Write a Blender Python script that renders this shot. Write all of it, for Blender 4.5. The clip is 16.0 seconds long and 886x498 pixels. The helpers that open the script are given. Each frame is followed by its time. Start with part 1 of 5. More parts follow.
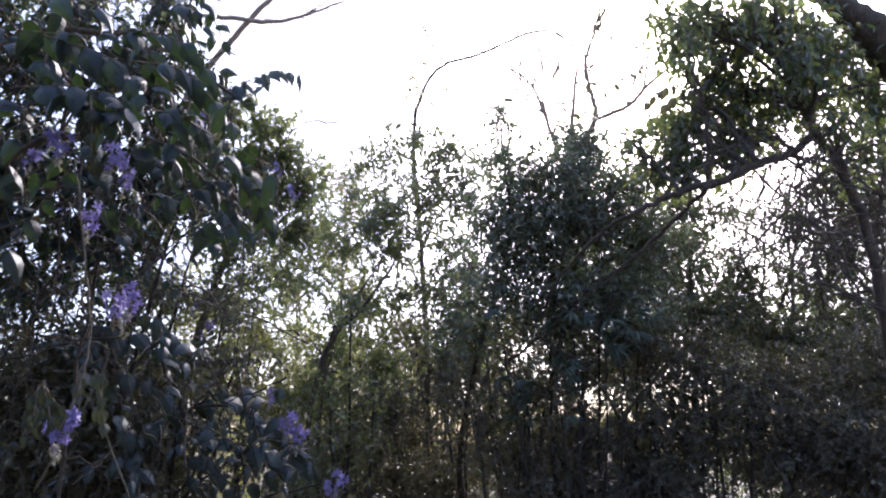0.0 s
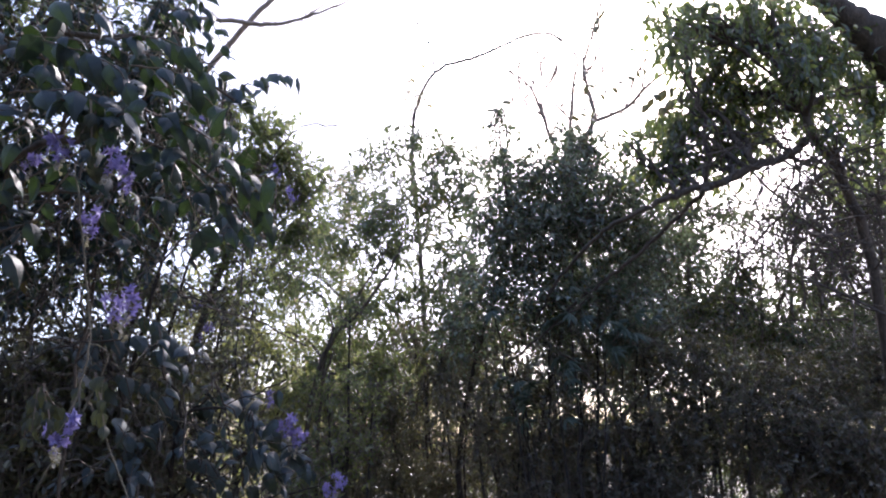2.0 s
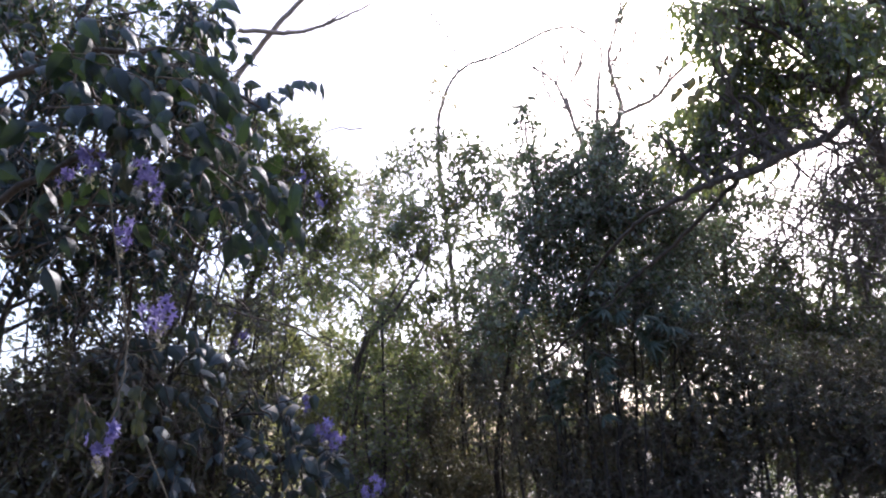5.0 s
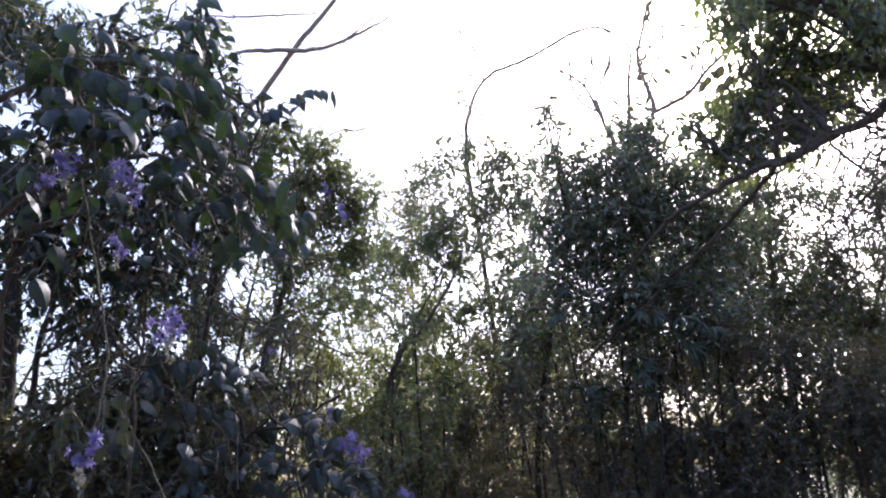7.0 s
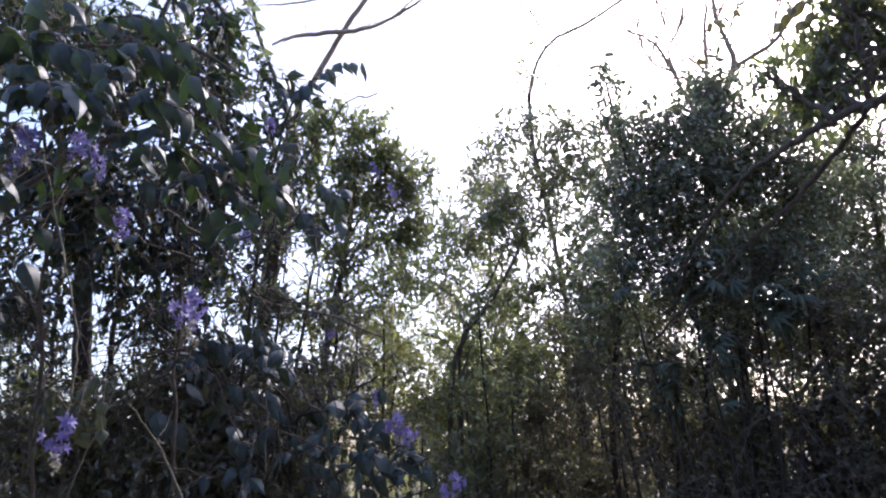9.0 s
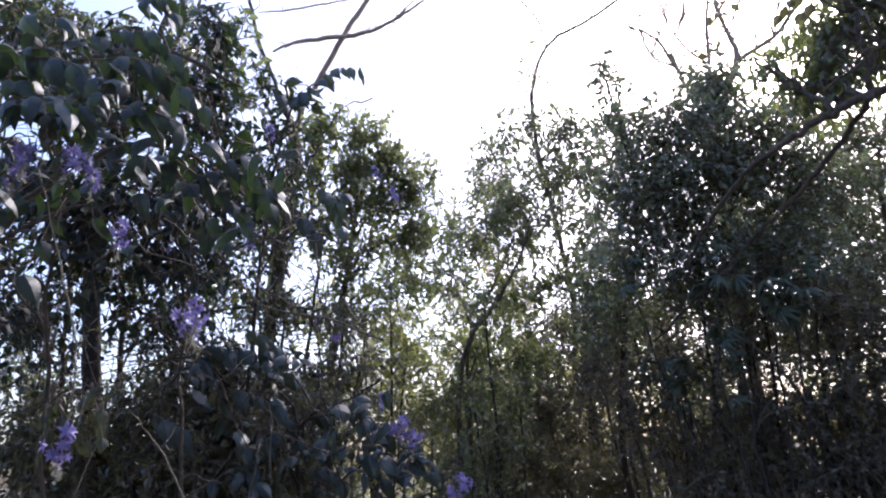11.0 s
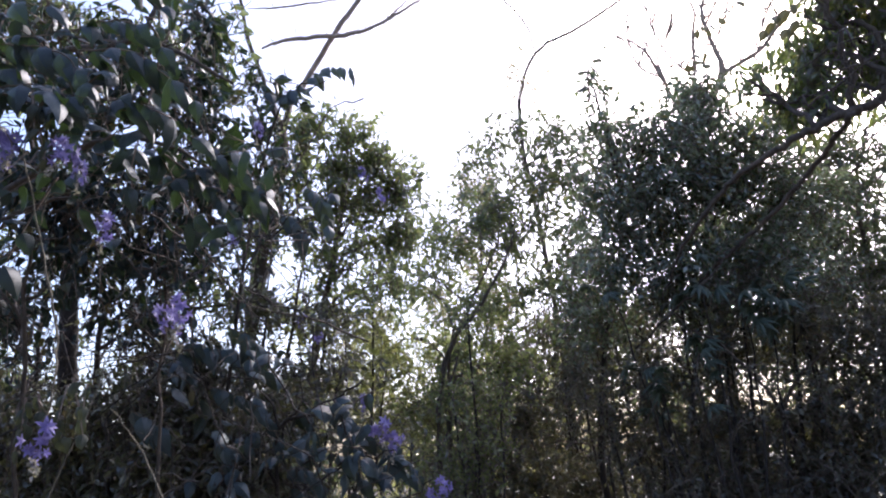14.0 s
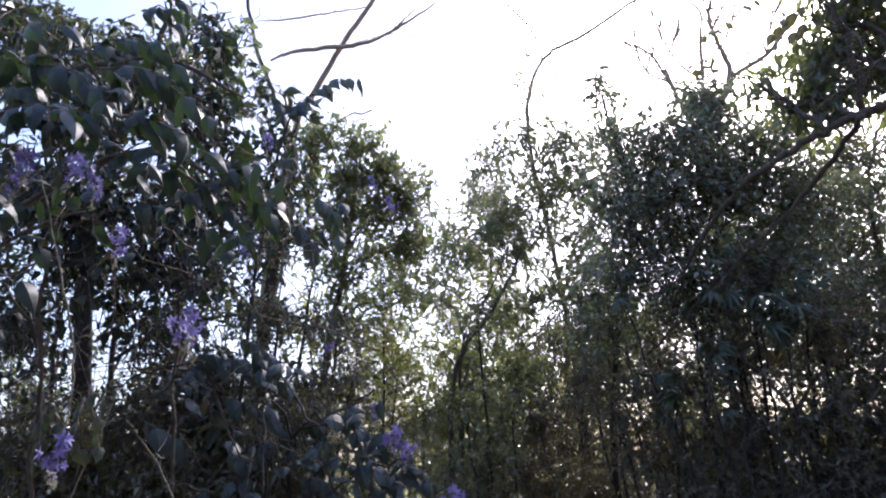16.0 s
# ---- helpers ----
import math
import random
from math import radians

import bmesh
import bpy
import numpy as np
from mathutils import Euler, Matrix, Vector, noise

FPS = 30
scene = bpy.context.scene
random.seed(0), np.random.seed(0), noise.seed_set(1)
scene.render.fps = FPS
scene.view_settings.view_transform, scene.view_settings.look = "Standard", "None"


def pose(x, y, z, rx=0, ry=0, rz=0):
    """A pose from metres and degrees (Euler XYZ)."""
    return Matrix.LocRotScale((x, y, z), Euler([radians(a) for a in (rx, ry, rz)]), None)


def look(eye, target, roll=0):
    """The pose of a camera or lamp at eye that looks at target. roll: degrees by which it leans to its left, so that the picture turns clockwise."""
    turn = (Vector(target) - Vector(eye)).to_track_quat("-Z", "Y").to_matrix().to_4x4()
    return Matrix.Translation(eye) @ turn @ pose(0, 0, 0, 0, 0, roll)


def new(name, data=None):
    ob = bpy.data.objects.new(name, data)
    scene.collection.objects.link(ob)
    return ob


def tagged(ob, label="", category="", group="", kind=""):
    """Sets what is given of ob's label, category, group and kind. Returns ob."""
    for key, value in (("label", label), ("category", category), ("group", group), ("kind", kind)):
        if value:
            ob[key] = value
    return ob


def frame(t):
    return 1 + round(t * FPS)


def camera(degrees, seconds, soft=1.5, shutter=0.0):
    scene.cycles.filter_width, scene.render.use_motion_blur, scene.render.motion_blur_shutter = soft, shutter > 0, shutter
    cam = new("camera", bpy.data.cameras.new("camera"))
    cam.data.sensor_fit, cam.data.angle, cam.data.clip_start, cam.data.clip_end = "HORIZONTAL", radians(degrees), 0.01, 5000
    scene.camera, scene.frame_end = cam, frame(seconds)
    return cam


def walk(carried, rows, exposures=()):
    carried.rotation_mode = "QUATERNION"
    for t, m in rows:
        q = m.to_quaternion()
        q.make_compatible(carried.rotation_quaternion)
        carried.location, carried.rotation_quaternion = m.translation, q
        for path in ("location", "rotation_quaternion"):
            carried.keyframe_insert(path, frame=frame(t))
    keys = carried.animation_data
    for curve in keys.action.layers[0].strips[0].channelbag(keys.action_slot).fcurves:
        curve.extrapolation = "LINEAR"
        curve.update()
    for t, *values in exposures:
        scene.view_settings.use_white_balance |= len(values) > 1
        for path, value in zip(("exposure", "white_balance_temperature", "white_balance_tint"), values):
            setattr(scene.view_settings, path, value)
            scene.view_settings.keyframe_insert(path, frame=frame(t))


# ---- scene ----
cam = camera(70.72, 16.0, soft=2.1, shutter=0.4)
walk(cam, [
    (0.0, pose(0.0003, 0.0002, 1.6002, 108.061, -0.083, -0.008)),
    (0.5, pose(0.0029, -0.0029, 1.5987, 108.082, -0.101, -0.386)),
    (1.0, pose(-0.0002, -0.0055, 1.6015, 108.269, 0.017, -0.116)),
    (1.5, pose(-0.0003, -0.0079, 1.6002, 108.398, -0.154, -0.183)),
    (2.0, pose(0.0033, -0.0107, 1.6012, 108.210, 0.002, -0.079)),
    (2.5, pose(0.0028, -0.0087, 1.6017, 108.281, 0.013, -0.095)),
    (3.0, pose(0.0011, -0.0079, 1.6036, 108.400, -0.096, -0.226)),
    (3.5, pose(0.0046, -0.0128, 1.6021, 108.739, 0.149, 0.111)),
    (4.0, pose(0.0016, -0.0114, 1.6030, 108.735, 0.060, 0.377)),
    (4.5, pose(0.0009, -0.0029, 1.6022, 108.555, 0.206, 1.451)),
    (5.0, pose(0.0040, 0.0125, 1.6031, 108.302, 1.163, 3.183)),
    (5.2, pose(0.0116, 0.0204, 1.6013, 108.278, 1.600, 4.164)),
    (7.3, pose(0.1471, 0.2081, 1.5548, 110.134, 3.077, 8.972)),
    (7.5, pose(0.1500, 0.2506, 1.5491, 110.237, 4.406, 9.840)),
    (8.0, pose(0.2288, 0.3526, 1.5546, 109.265, 3.366, 14.773)),
    (8.2, pose(0.2750, 0.3800, 1.5620, 108.610, 1.801, 15.606)),
    (10.3, pose(0.4016, 0.4221, 1.5694, 108.926, 3.327, 17.414)),
    (10.5, pose(0.4073, 0.4184, 1.5683, 108.915, 3.354, 17.539)),
    (11.0, pose(0.4149, 0.4142, 1.5682, 108.787, 3.202, 17.283)),
    (11.5, pose(0.4139, 0.4100, 1.5673, 108.323, 3.160, 16.892)),
    (12.0, pose(0.4089, 0.4103, 1.5683, 108.343, 2.746, 17.031)),
    (12.5, pose(0.4063, 0.4117, 1.5619, 108.257, 1.842, 14.868)),
    (13.0, pose(0.3991, 0.4072, 1.5639, 108.386, 1.847, 14.207)),
    (13.5, pose(0.3943, 0.4090, 1.5672, 108.830, 2.252, 15.267)),
    (14.0, pose(0.3965, 0.4080, 1.5672, 108.969, 2.287, 15.299)),
    (14.5, pose(0.3892, 0.4074, 1.5685, 109.075, 2.289, 15.713)),
    (15.0, pose(0.3903, 0.4025, 1.5692, 109.244, 2.394, 15.871)),
    (15.5, pose(0.3961, 0.3974, 1.5705, 109.397, 2.425, 16.174)),
    (16.0, pose(0.4004, 0.3933, 1.5726, 109.639, 2.628, 16.347)),
], [(0.0, 1.55, 5850, 22), (16.0, 1.55, 5850, 22)])

# ---- sky, sun, exposure ----
SUN_ELEVATION, SUN_AZIMUTH = radians(41), radians(22)  # azimuth: clockwise from +y
world = bpy.data.worlds.new("sky")
scene.world = world
world.use_nodes = True
wn = world.node_tree
sky = wn.nodes.new("ShaderNodeTexSky")
sky.sky_type = "NISHITA"
sky.sun_disc = False
sky.sun_elevation, sky.sun_rotation = SUN_ELEVATION, SUN_AZIMUTH
sky.dust_density, sky.air_density = 4.2, 1.0
wn.links.new(sky.outputs[0], wn.nodes["Background"].inputs[0])
wn.nodes["Background"].inputs[1].default_value = 0.145
sun = new("sun", bpy.data.lights.new("sun", "SUN"))
sun.data.energy, sun.data.angle, sun.data.color = 1.9, radians(0.6), (1.0, 0.94, 0.84)
to_sun = Vector((math.sin(SUN_AZIMUTH) * math.cos(SUN_ELEVATION), math.cos(SUN_AZIMUTH) * math.cos(SUN_ELEVATION), math.sin(SUN_ELEVATION)))
sun.matrix_world = look(to_sun * 40, (0, 0, 0))


# ---- materials ----
def nodes_of(name):
    mat = bpy.data.materials.new(name)
    mat.use_nodes = True
    tree = mat.node_tree
    tree.nodes.clear()
    return mat, tree, tree.nodes.new("ShaderNodeOutputMaterial")


def ramp(tree, fac, stops):
    node = tree.nodes.new("ShaderNodeValToRGB")
    cr = node.color_ramp
    while len(cr.elements) < len(stops):
        cr.elements.new(0.5)
    for el, (at, col) in zip(cr.elements, stops):
        el.position, el.color = at, (*col, 1)
    tree.links.new(fac, node.inputs[0])
    return node.outputs[0]


def leaf_material(name, dark, mid, light, glow, gloss=0.38, through_share=0.35, odd=None, ior=1.85):
    """Leaf: coloured by island, with blotches, a waxy top and light shining through."""
    mat, tree, out = nodes_of(name)
    geo = tree.nodes.new("ShaderNodeNewGeometry")
    stops = [(0.0, dark), (0.5, mid), (0.93, light)]
    if odd:
        stops.append((0.985, odd))
    col = ramp(tree, geo.outputs["Random Per Island"], stops)
    blot = tree.nodes.new("ShaderNodeTexNoise")
    blot.inputs["Scale"].default_value = 38.0
    blot.inputs["Detail"].default_value = 4.0
    tint = ramp(tree, blot.outputs[0], [(0.3, (0.7, 0.7, 0.7)), (0.7, (1.25, 1.2, 1.1))])
    mul = tree.nodes.new("ShaderNodeMix")
    mul.data_type, mul.blend_type = "RGBA", "MULTIPLY"
    mul.inputs[0].default_value = 1.0
    tree.links.new(col, mul.inputs[6])
    tree.links.new(tint, mul.inputs[7])
    bsdf = tree.nodes.new("ShaderNodeBsdfPrincipled")
    bsdf.inputs["Roughness"].default_value = gloss
    bsdf.inputs["IOR"].default_value = ior
    tree.links.new(mul.outputs[2], bsdf.inputs["Base Color"])
    bump = tree.nodes.new("ShaderNodeBump")
    bump.inputs["Strength"].default_value = 0.25
    bump.inputs["Distance"].default_value = 0.004
    tree.links.new(blot.outputs[0], bump.inputs["Height"])
    tree.links.new(bump.outputs[0], bsdf.inputs["Normal"])
    trans = tree.nodes.new("ShaderNodeBsdfTranslucent")
    gl = tree.nodes.new("ShaderNodeMix")
    gl.data_type, gl.blend_type = "RGBA", "MULTIPLY"
    gl.inputs[0].default_value = 1.0
    gl.inputs[6].default_value = (*glow, 1)
    tree.links.new(tint, gl.inputs[7])
    tree.links.new(gl.outputs[2], trans.inputs[0])
    mix = tree.nodes.new("ShaderNodeMixShader")
    mix.inputs[0].default_value = through_share
    tree.links.new(bsdf.outputs[0], mix.inputs[1])
    tree.links.new(trans.outputs[0], mix.inputs[2])
    tree.links.new(mix.outputs[0], out.inputs[0])
    return mat


def rough_material(name, stops, scale, stretch=(1, 1, 1), bump_depth=0.01, rough=0.9):
    """Bark, soil, dry stalks: two scales of noise in object space."""
    mat, tree, out = nodes_of(name)
    tc = tree.nodes.new("ShaderNodeTexCoord")
    mp = tree.nodes.new("ShaderNodeMapping")
    mp.inputs["Scale"].default_value = stretch
    tree.links.new(tc.outputs["Object"], mp.inputs[0])
    big, small = (tree.nodes.new("ShaderNodeTexNoise") for _ in range(2))
    big.inputs["Scale"].default_value, small.inputs["Scale"].default_value = scale * 0.22, scale
    big.inputs["Detail"].default_value = small.inputs["Detail"].default_value = 6.0
    for n in (big, small):
        tree.links.new(mp.outputs[0], n.inputs["Vector"])
    mixf = tree.nodes.new("ShaderNodeMix")
    mixf.inputs[0].default_value = 0.5
    tree.links.new(big.outputs[0], mixf.inputs[2])
    tree.links.new(small.outputs[0], mixf.inputs[3])
    col = ramp(tree, mixf.outputs[0], stops)
    bsdf = tree.nodes.new("ShaderNodeBsdfPrincipled")
    bsdf.inputs["Roughness"].default_value = rough
    tree.links.new(col, bsdf.inputs["Base Color"])
    bump = tree.nodes.new("ShaderNodeBump")
    bump.inputs["Strength"].default_value = 0.8
    bump.inputs["Distance"].default_value = bump_depth
    tree.links.new(small.outputs[0], bump.inputs["Height"])
    tree.links.new(bump.outputs[0], bsdf.inputs["Normal"])
    tree.links.new(bsdf.outputs[0], out.inputs[0])
    return mat


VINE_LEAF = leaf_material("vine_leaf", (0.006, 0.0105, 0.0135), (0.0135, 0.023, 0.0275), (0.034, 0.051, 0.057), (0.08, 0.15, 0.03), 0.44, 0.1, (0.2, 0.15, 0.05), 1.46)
# Lighter and bluer than the near vine: sky sheen is put into the colour.
DUSTY_SHEEN_VINE_LEAF = leaf_material("dusty_sheen_vine_leaf", (0.011, 0.018, 0.021), (0.025, 0.041, 0.048), (0.058, 0.087, 0.1), (0.08, 0.12, 0.03), 0.45, 0.1, (0.2, 0.16, 0.06), 1.55)
YOUNG_LEAF = leaf_material("young_vine_leaf", (0.026, 0.03, 0.018), (0.042, 0.047, 0.03), (0.062, 0.066, 0.043), (0.08, 0.1, 0.035), 0.65, 0.15, None, 1.45)
# Wide tone spread in tree, hanging, creeper, shrub leaf imitates glints and dark gaps.
TREE_LEAF = leaf_material("tree_leaf", (0.0144, 0.0187, 0.0158), (0.0475, 0.0569, 0.0461), (0.1512, 0.162, 0.1332), (0.22, 0.28, 0.1), 0.2, 0.3, (0.2, 0.13, 0.04))
# Tree leaf brightened and blued: haze over the bush is put into the colour.
HAZY_BUSH_LEAF = leaf_material("hazy_bush_leaf", (0.0276, 0.0379, 0.0333), (0.0862, 0.1092, 0.0966), (0.2645, 0.299, 0.2645), (0.22, 0.29, 0.12), 0.22, 0.3, (0.2, 0.13, 0.04))
HANGING_LEAF = leaf_material("hanging_leaf", (0.0187, 0.0245, 0.0194), (0.054, 0.0648, 0.0504), (0.1512, 0.162, 0.1296), (0.28, 0.36, 0.1), 0.2, 0.38, (0.42, 0.36, 0.07))
CREEPER_LEAF = leaf_material("creeper_leaf", (0.0205, 0.0263, 0.0187), (0.0608, 0.0749, 0.0486), (0.1872, 0.2012, 0.1404), (0.31, 0.38, 0.13), 0.2, 0.42, (0.22, 0.16, 0.06))
# Sunlit copy of the foliage: sunshine is put into its yellow-green glow.
SUNLIT_TINT_LEAF = leaf_material("sunlit_tint_leaf", (0.022, 0.027, 0.014), (0.055, 0.063, 0.034), (0.15, 0.158, 0.085), (0.5, 0.54, 0.16), 0.28, 0.5, (0.25, 0.16, 0.05))
SHRUB_LEAF = leaf_material("shrub_leaf", (0.016, 0.0165, 0.012), (0.042, 0.043, 0.031), (0.13, 0.128, 0.098), (0.17, 0.17, 0.06), 0.34, 0.24, (0.14, 0.085, 0.035), 1.6)
UNDER_LEAF = leaf_material("undergrowth_leaf", (0.0158, 0.0158, 0.0094), (0.0475, 0.0475, 0.0274), (0.144, 0.1368, 0.0792), (0.19, 0.2, 0.06), 0.3, 0.28, (0.16, 0.1, 0.035))
BLUE_LEAF = leaf_material("dusty_leaf", (0.034, 0.052, 0.039), (0.054, 0.078, 0.059), (0.082, 0.106, 0.083), (0.08, 0.13, 0.05), 0.5, 0.2, None, 1.5)
# Lifted towards cream: haze and sky glare are mixed into the leaf colour.
HAZE_LEAF = leaf_material("haze_leaf", (0.16, 0.16, 0.09), (0.22, 0.21, 0.13), (0.3, 0.27, 0.18), (0.4, 0.37, 0.18), 0.5, 0.45)
PETAL = leaf_material("petal", (0.14, 0.115, 0.33), (0.21, 0.175, 0.44), (0.33, 0.29, 0.58), (0.22, 0.19, 0.5), 0.6, 0.35)
BUD = leaf_material("bud", (0.24, 0.23, 0.21), (0.33, 0.31, 0.3), (0.42, 0.38, 0.42), (0.3, 0.3, 0.15), 0.7, 0.3)
BARK = rough_material("bark", [(0.3, (0.03, 0.023, 0.017)), (0.55, (0.09, 0.07, 0.052)), (0.75, (0.17, 0.135, 0.1))], 60, (1, 1, 0.25), 0.012)
DARK_BARK = rough_material("dark_bark", [(0.3, (0.018, 0.014, 0.011)), (0.6, (0.05, 0.04, 0.032)), (0.8, (0.09, 0.075, 0.06))], 60, (1, 1, 0.25), 0.012)
# Bark made paler: the glare round twigs against bright sky is in its colour.
GLARE_PALE_BARK = rough_material("glare_pale_bark", [(0.3, (0.18, 0.14, 0.11)), (0.55, (0.32, 0.26, 0.21)), (0.75, (0.48, 0.41, 0.34))], 50, (1, 1, 0.3), 0.008)
TWIG = rough_material("twig", [(0.3, (0.07, 0.053, 0.04)), (0.7, (0.2, 0.155, 0.12))], 90, (1, 1, 1), 0.003)
STALK = rough_material("stalk", [(0.3, (0.1, 0.085, 0.058)), (0.7, (0.2, 0.175, 0.125))], 90, (1, 1, 1), 0.003)
SOIL = rough_material("soil", [(0.3, (0.04, 0.032, 0.022)), (0.5, (0.085, 0.07, 0.05)), (0.7, (0.14, 0.125, 0.09))], 9, (1, 1, 1), 0.03)

# ---- building helpers ----
rng = np.random.default_rng(7)


def unit(v):
    v = np.asarray(v, float)
    return v / np.maximum(np.linalg.norm(v, axis=-1, keepdims=True), 1e-9)


def mesh_of(name, verts, loops, sizes, mat, smooth=False):
    """A mesh from flat arrays: vertices, corner indices, corners per face."""
    me = bpy.data.meshes.new(name)
    verts, loops, sizes = np.asarray(verts, np.float32), np.asarray(loops, np.int32), np.asarray(sizes, np.int32)
    me.vertices.add(len(verts))
    me.vertices.foreach_set("co", verts.ravel())
    me.loops.add(len(loops))
    me.loops.foreach_set("vertex_index", loops)
    me.polygons.add(len(sizes))
    me.polygons.foreach_set("loop_start", np.r_[0, np.cumsum(sizes)[:-1]].astype(np.int32))
    me.polygons.foreach_set("use_smooth", np.full(len(sizes), smooth))
    me.update(calc_edges=True)
    me.validate()
    me.materials.append(mat)
    return me


def part(name, me, parent, label="", kind=""):
    ob = new(name, me)
    ob.parent = parent
    return tagged(ob, label, kind=kind)


def thing(name, at, label, category, group=""):
    ob = new(name)
    ob.location = at
    ob.empty_display_size = 0.2
    return tagged(ob, label, category, group)


# Leaf outlines: along, across, up; then the faces. Folded along the rib, with a drooping tip.
SMALL = (np.array([(0, 0, 0), (0.3, 0.5, 0.07), (0.7, 0.36, 0.02), (1, 0, -0.12), (0.7, -0.36, 0.02), (0.3, -0.5, 0.07)]),
         [(0, 3, 2, 1), (0, 5, 4, 3)])
def ovate_leaf():
    """A broad pointed leaf: halves folded down from the rib, blade arched along it, edges rolled under and a little wavy."""
    pts, faces = [(0, 0, 0)], []
    for a, w, arch in ((0.08, 0.27, 0.03), (0.24, 0.5, 0.07), (0.45, 0.48, 0.085), (0.66, 0.34, 0.06), (0.85, 0.14, 0.0)):
        wave = 0.025 * math.sin(11 * a)
        pts += [(a, -w * 0.92, arch - w * 0.24 + wave), (a, -w * 0.55, arch - w * 0.12), (a, 0, arch), (a, w * 0.55, arch - w * 0.12), (a, w * 0.92, arch - w * 0.24 - wave)]
    pts.append((1.0, 0, -0.11))
    for j in range(4):
        faces.append((0, 1 + j, 2 + j))
    for i in range(4):
        for j in range(4):
            p = 1 + 5 * i + j
            faces.append((p, p + 5, p + 6, p + 1))
    for j in range(4):
        faces.append((21 + j, 26, 22 + j))
    return np.array(pts, float), faces


LARGE = ovate_leaf()
RIB = np.isin(np.arange(27), (0, 3, 8, 13, 18, 23, 26))


def creased(me):
    """Sharpen the ribs of a mesh made of broad leaves."""
    ends = np.zeros(2 * len(me.edges), np.int32)
    me.edges.foreach_get("vertices", ends)
    for i in np.flatnonzero(RIB[ends.reshape(-1, 2) % 27].all(axis=1)):
        me.edges[int(i)].use_edge_sharp = True
    return me


def leaf_arrays(shape, at, along, up, length, width, curl):
    """Vertices and faces for many leaves at once."""
    pts, faces = shape
    along = unit(along)
    side = unit(np.cross(up, along))
    up = np.cross(along, side)
    n, k = len(at), len(pts)
    a, b, c = pts[:, 0], pts[:, 1], pts[:, 2]
    lift = c[None] + curl[:, None] * (a * a)[None]
    verts = (at[:, None] + (length[:, None] * a[None])[..., None] * along[:, None]
             + (width[:, None] * b[None])[..., None] * side[:, None]
             + (length[:, None] * lift)[..., None] * up[:, None])
    flat = np.concatenate([np.array(f) for f in faces])
    loops = (flat[None] + (np.arange(n) * k)[:, None]).ravel()
    sizes = np.tile([len(f) for f in faces], n)
    return verts.reshape(-1, 3), loops, sizes


def tube_arrays(paths, sides=6):
    """Tapered tubes along paths; each path is (points, radii)."""
    verts, loops, sizes, base = [], [], [], 0
    ang = np.arange(sides) * 2 * np.pi / sides
    for pts, rad in paths:
        pts, rad = np.asarray(pts, float), np.asarray(rad, float)
        tan = unit(np.gradient(pts, axis=0))
        ref = np.where(np.abs(tan[:, 2:3]) > 0.9, (1.0, 0, 0), (0, 0, 1.0))
        u = unit(np.cross(tan, ref))
        for i in range(1, len(u)):  # keep the rings from twisting
            w = u[i - 1] - tan[i] * (u[i - 1] @ tan[i])
            u[i] = w / max(np.linalg.norm(w), 1e-9)
        v = np.cross(tan, u)
        ring = pts[:, None] + rad[:, None, None] * (np.cos(ang)[None, :, None] * u[:, None] + np.sin(ang)[None, :, None] * v[:, None])
        verts.append(ring.reshape(-1, 3))
        m = len(pts)
        i, j = np.meshgrid(np.arange(m - 1), np.arange(sides), indexing="ij")
        jn = (j + 1) % sides
        quad = np.stack([i * sides + j, i * sides + jn, (i + 1) * sides + jn, (i + 1) * sides + j], -1).reshape(-1, 4) + base
        loops.append(quad.ravel())
        sizes.append(np.full(len(quad), 4))
        cap = np.arange(sides)
        loops += [base + cap[::-1], base + (m - 1) * sides + cap]
        sizes.append([sides, sides])
        base += m * sides
    return np.concatenate(verts), np.concatenate(loops), np.concatenate(sizes)


def smooth_path(points, steps=6, wobble=0.0):
    """A path through the points, last column a radius, rounded and slightly crooked."""
    p = np.asarray(points, float)
    q = np.vstack([2 * p[0] - p[1], p, 2 * p[-1] - p[-2]])
    out = []
    for i in range(1, len(q) - 2):
        t = np.linspace(0, 1, steps, endpoint=False)[:, None]
        a, b, c, d = q[i - 1], q[i], q[i + 1], q[i + 2]
        out.append(0.5 * (2 * b + (c - a) * t + (2 * a - 5 * b + 4 * c - d) * t**2 + (3 * b - a - 3 * c + d) * t**3))
    out = np.vstack(out + [p[-1:]])
    xyz, r = out[:, :3], np.maximum(out[:, 3], 0.001)
    if wobble:
        j = rng.normal(0, wobble, xyz.shape)
        j[0] = j[-1] = 0
        xyz = xyz + j
    return xyz, r


def clump_twigs(clumps, twig_len, leaf_area, leaves_per_twig, droop, gap):
    """Where the twigs of a crown stand: base, direction and length for each."""
    at, out = [], []
    for x, y, z, rh, rv, dens in clumps:
        n = max(3, int(1.75 * dens * math.pi * rh * rv / (leaves_per_twig * leaf_area * 0.45)))
        v = unit(rng.normal(size=(n, 3))) * (rng.random((n, 1)) ** (1 / 2.3))
        p = np.array([x, y, z]) + v * (rh, rh, rv) * (1 + 0.22 * rng.normal(size=(n, 1)))
        if gap > -0.9:
            keep = np.array([noise.noise(Vector(q) * 2.3) + 0.5 * noise.noise(Vector(q) * 6.1) > gap for q in p])
            p, v = p[keep], v[keep]
        at.append(p)
        out.append(unit(v * 0.8 + rng.normal(0, 0.55, p.shape) + (0, 0, -droop)))
    at, out = np.concatenate(at), np.concatenate(out)
    return at, out, twig_len * rng.uniform(0.6, 1.35, len(at))


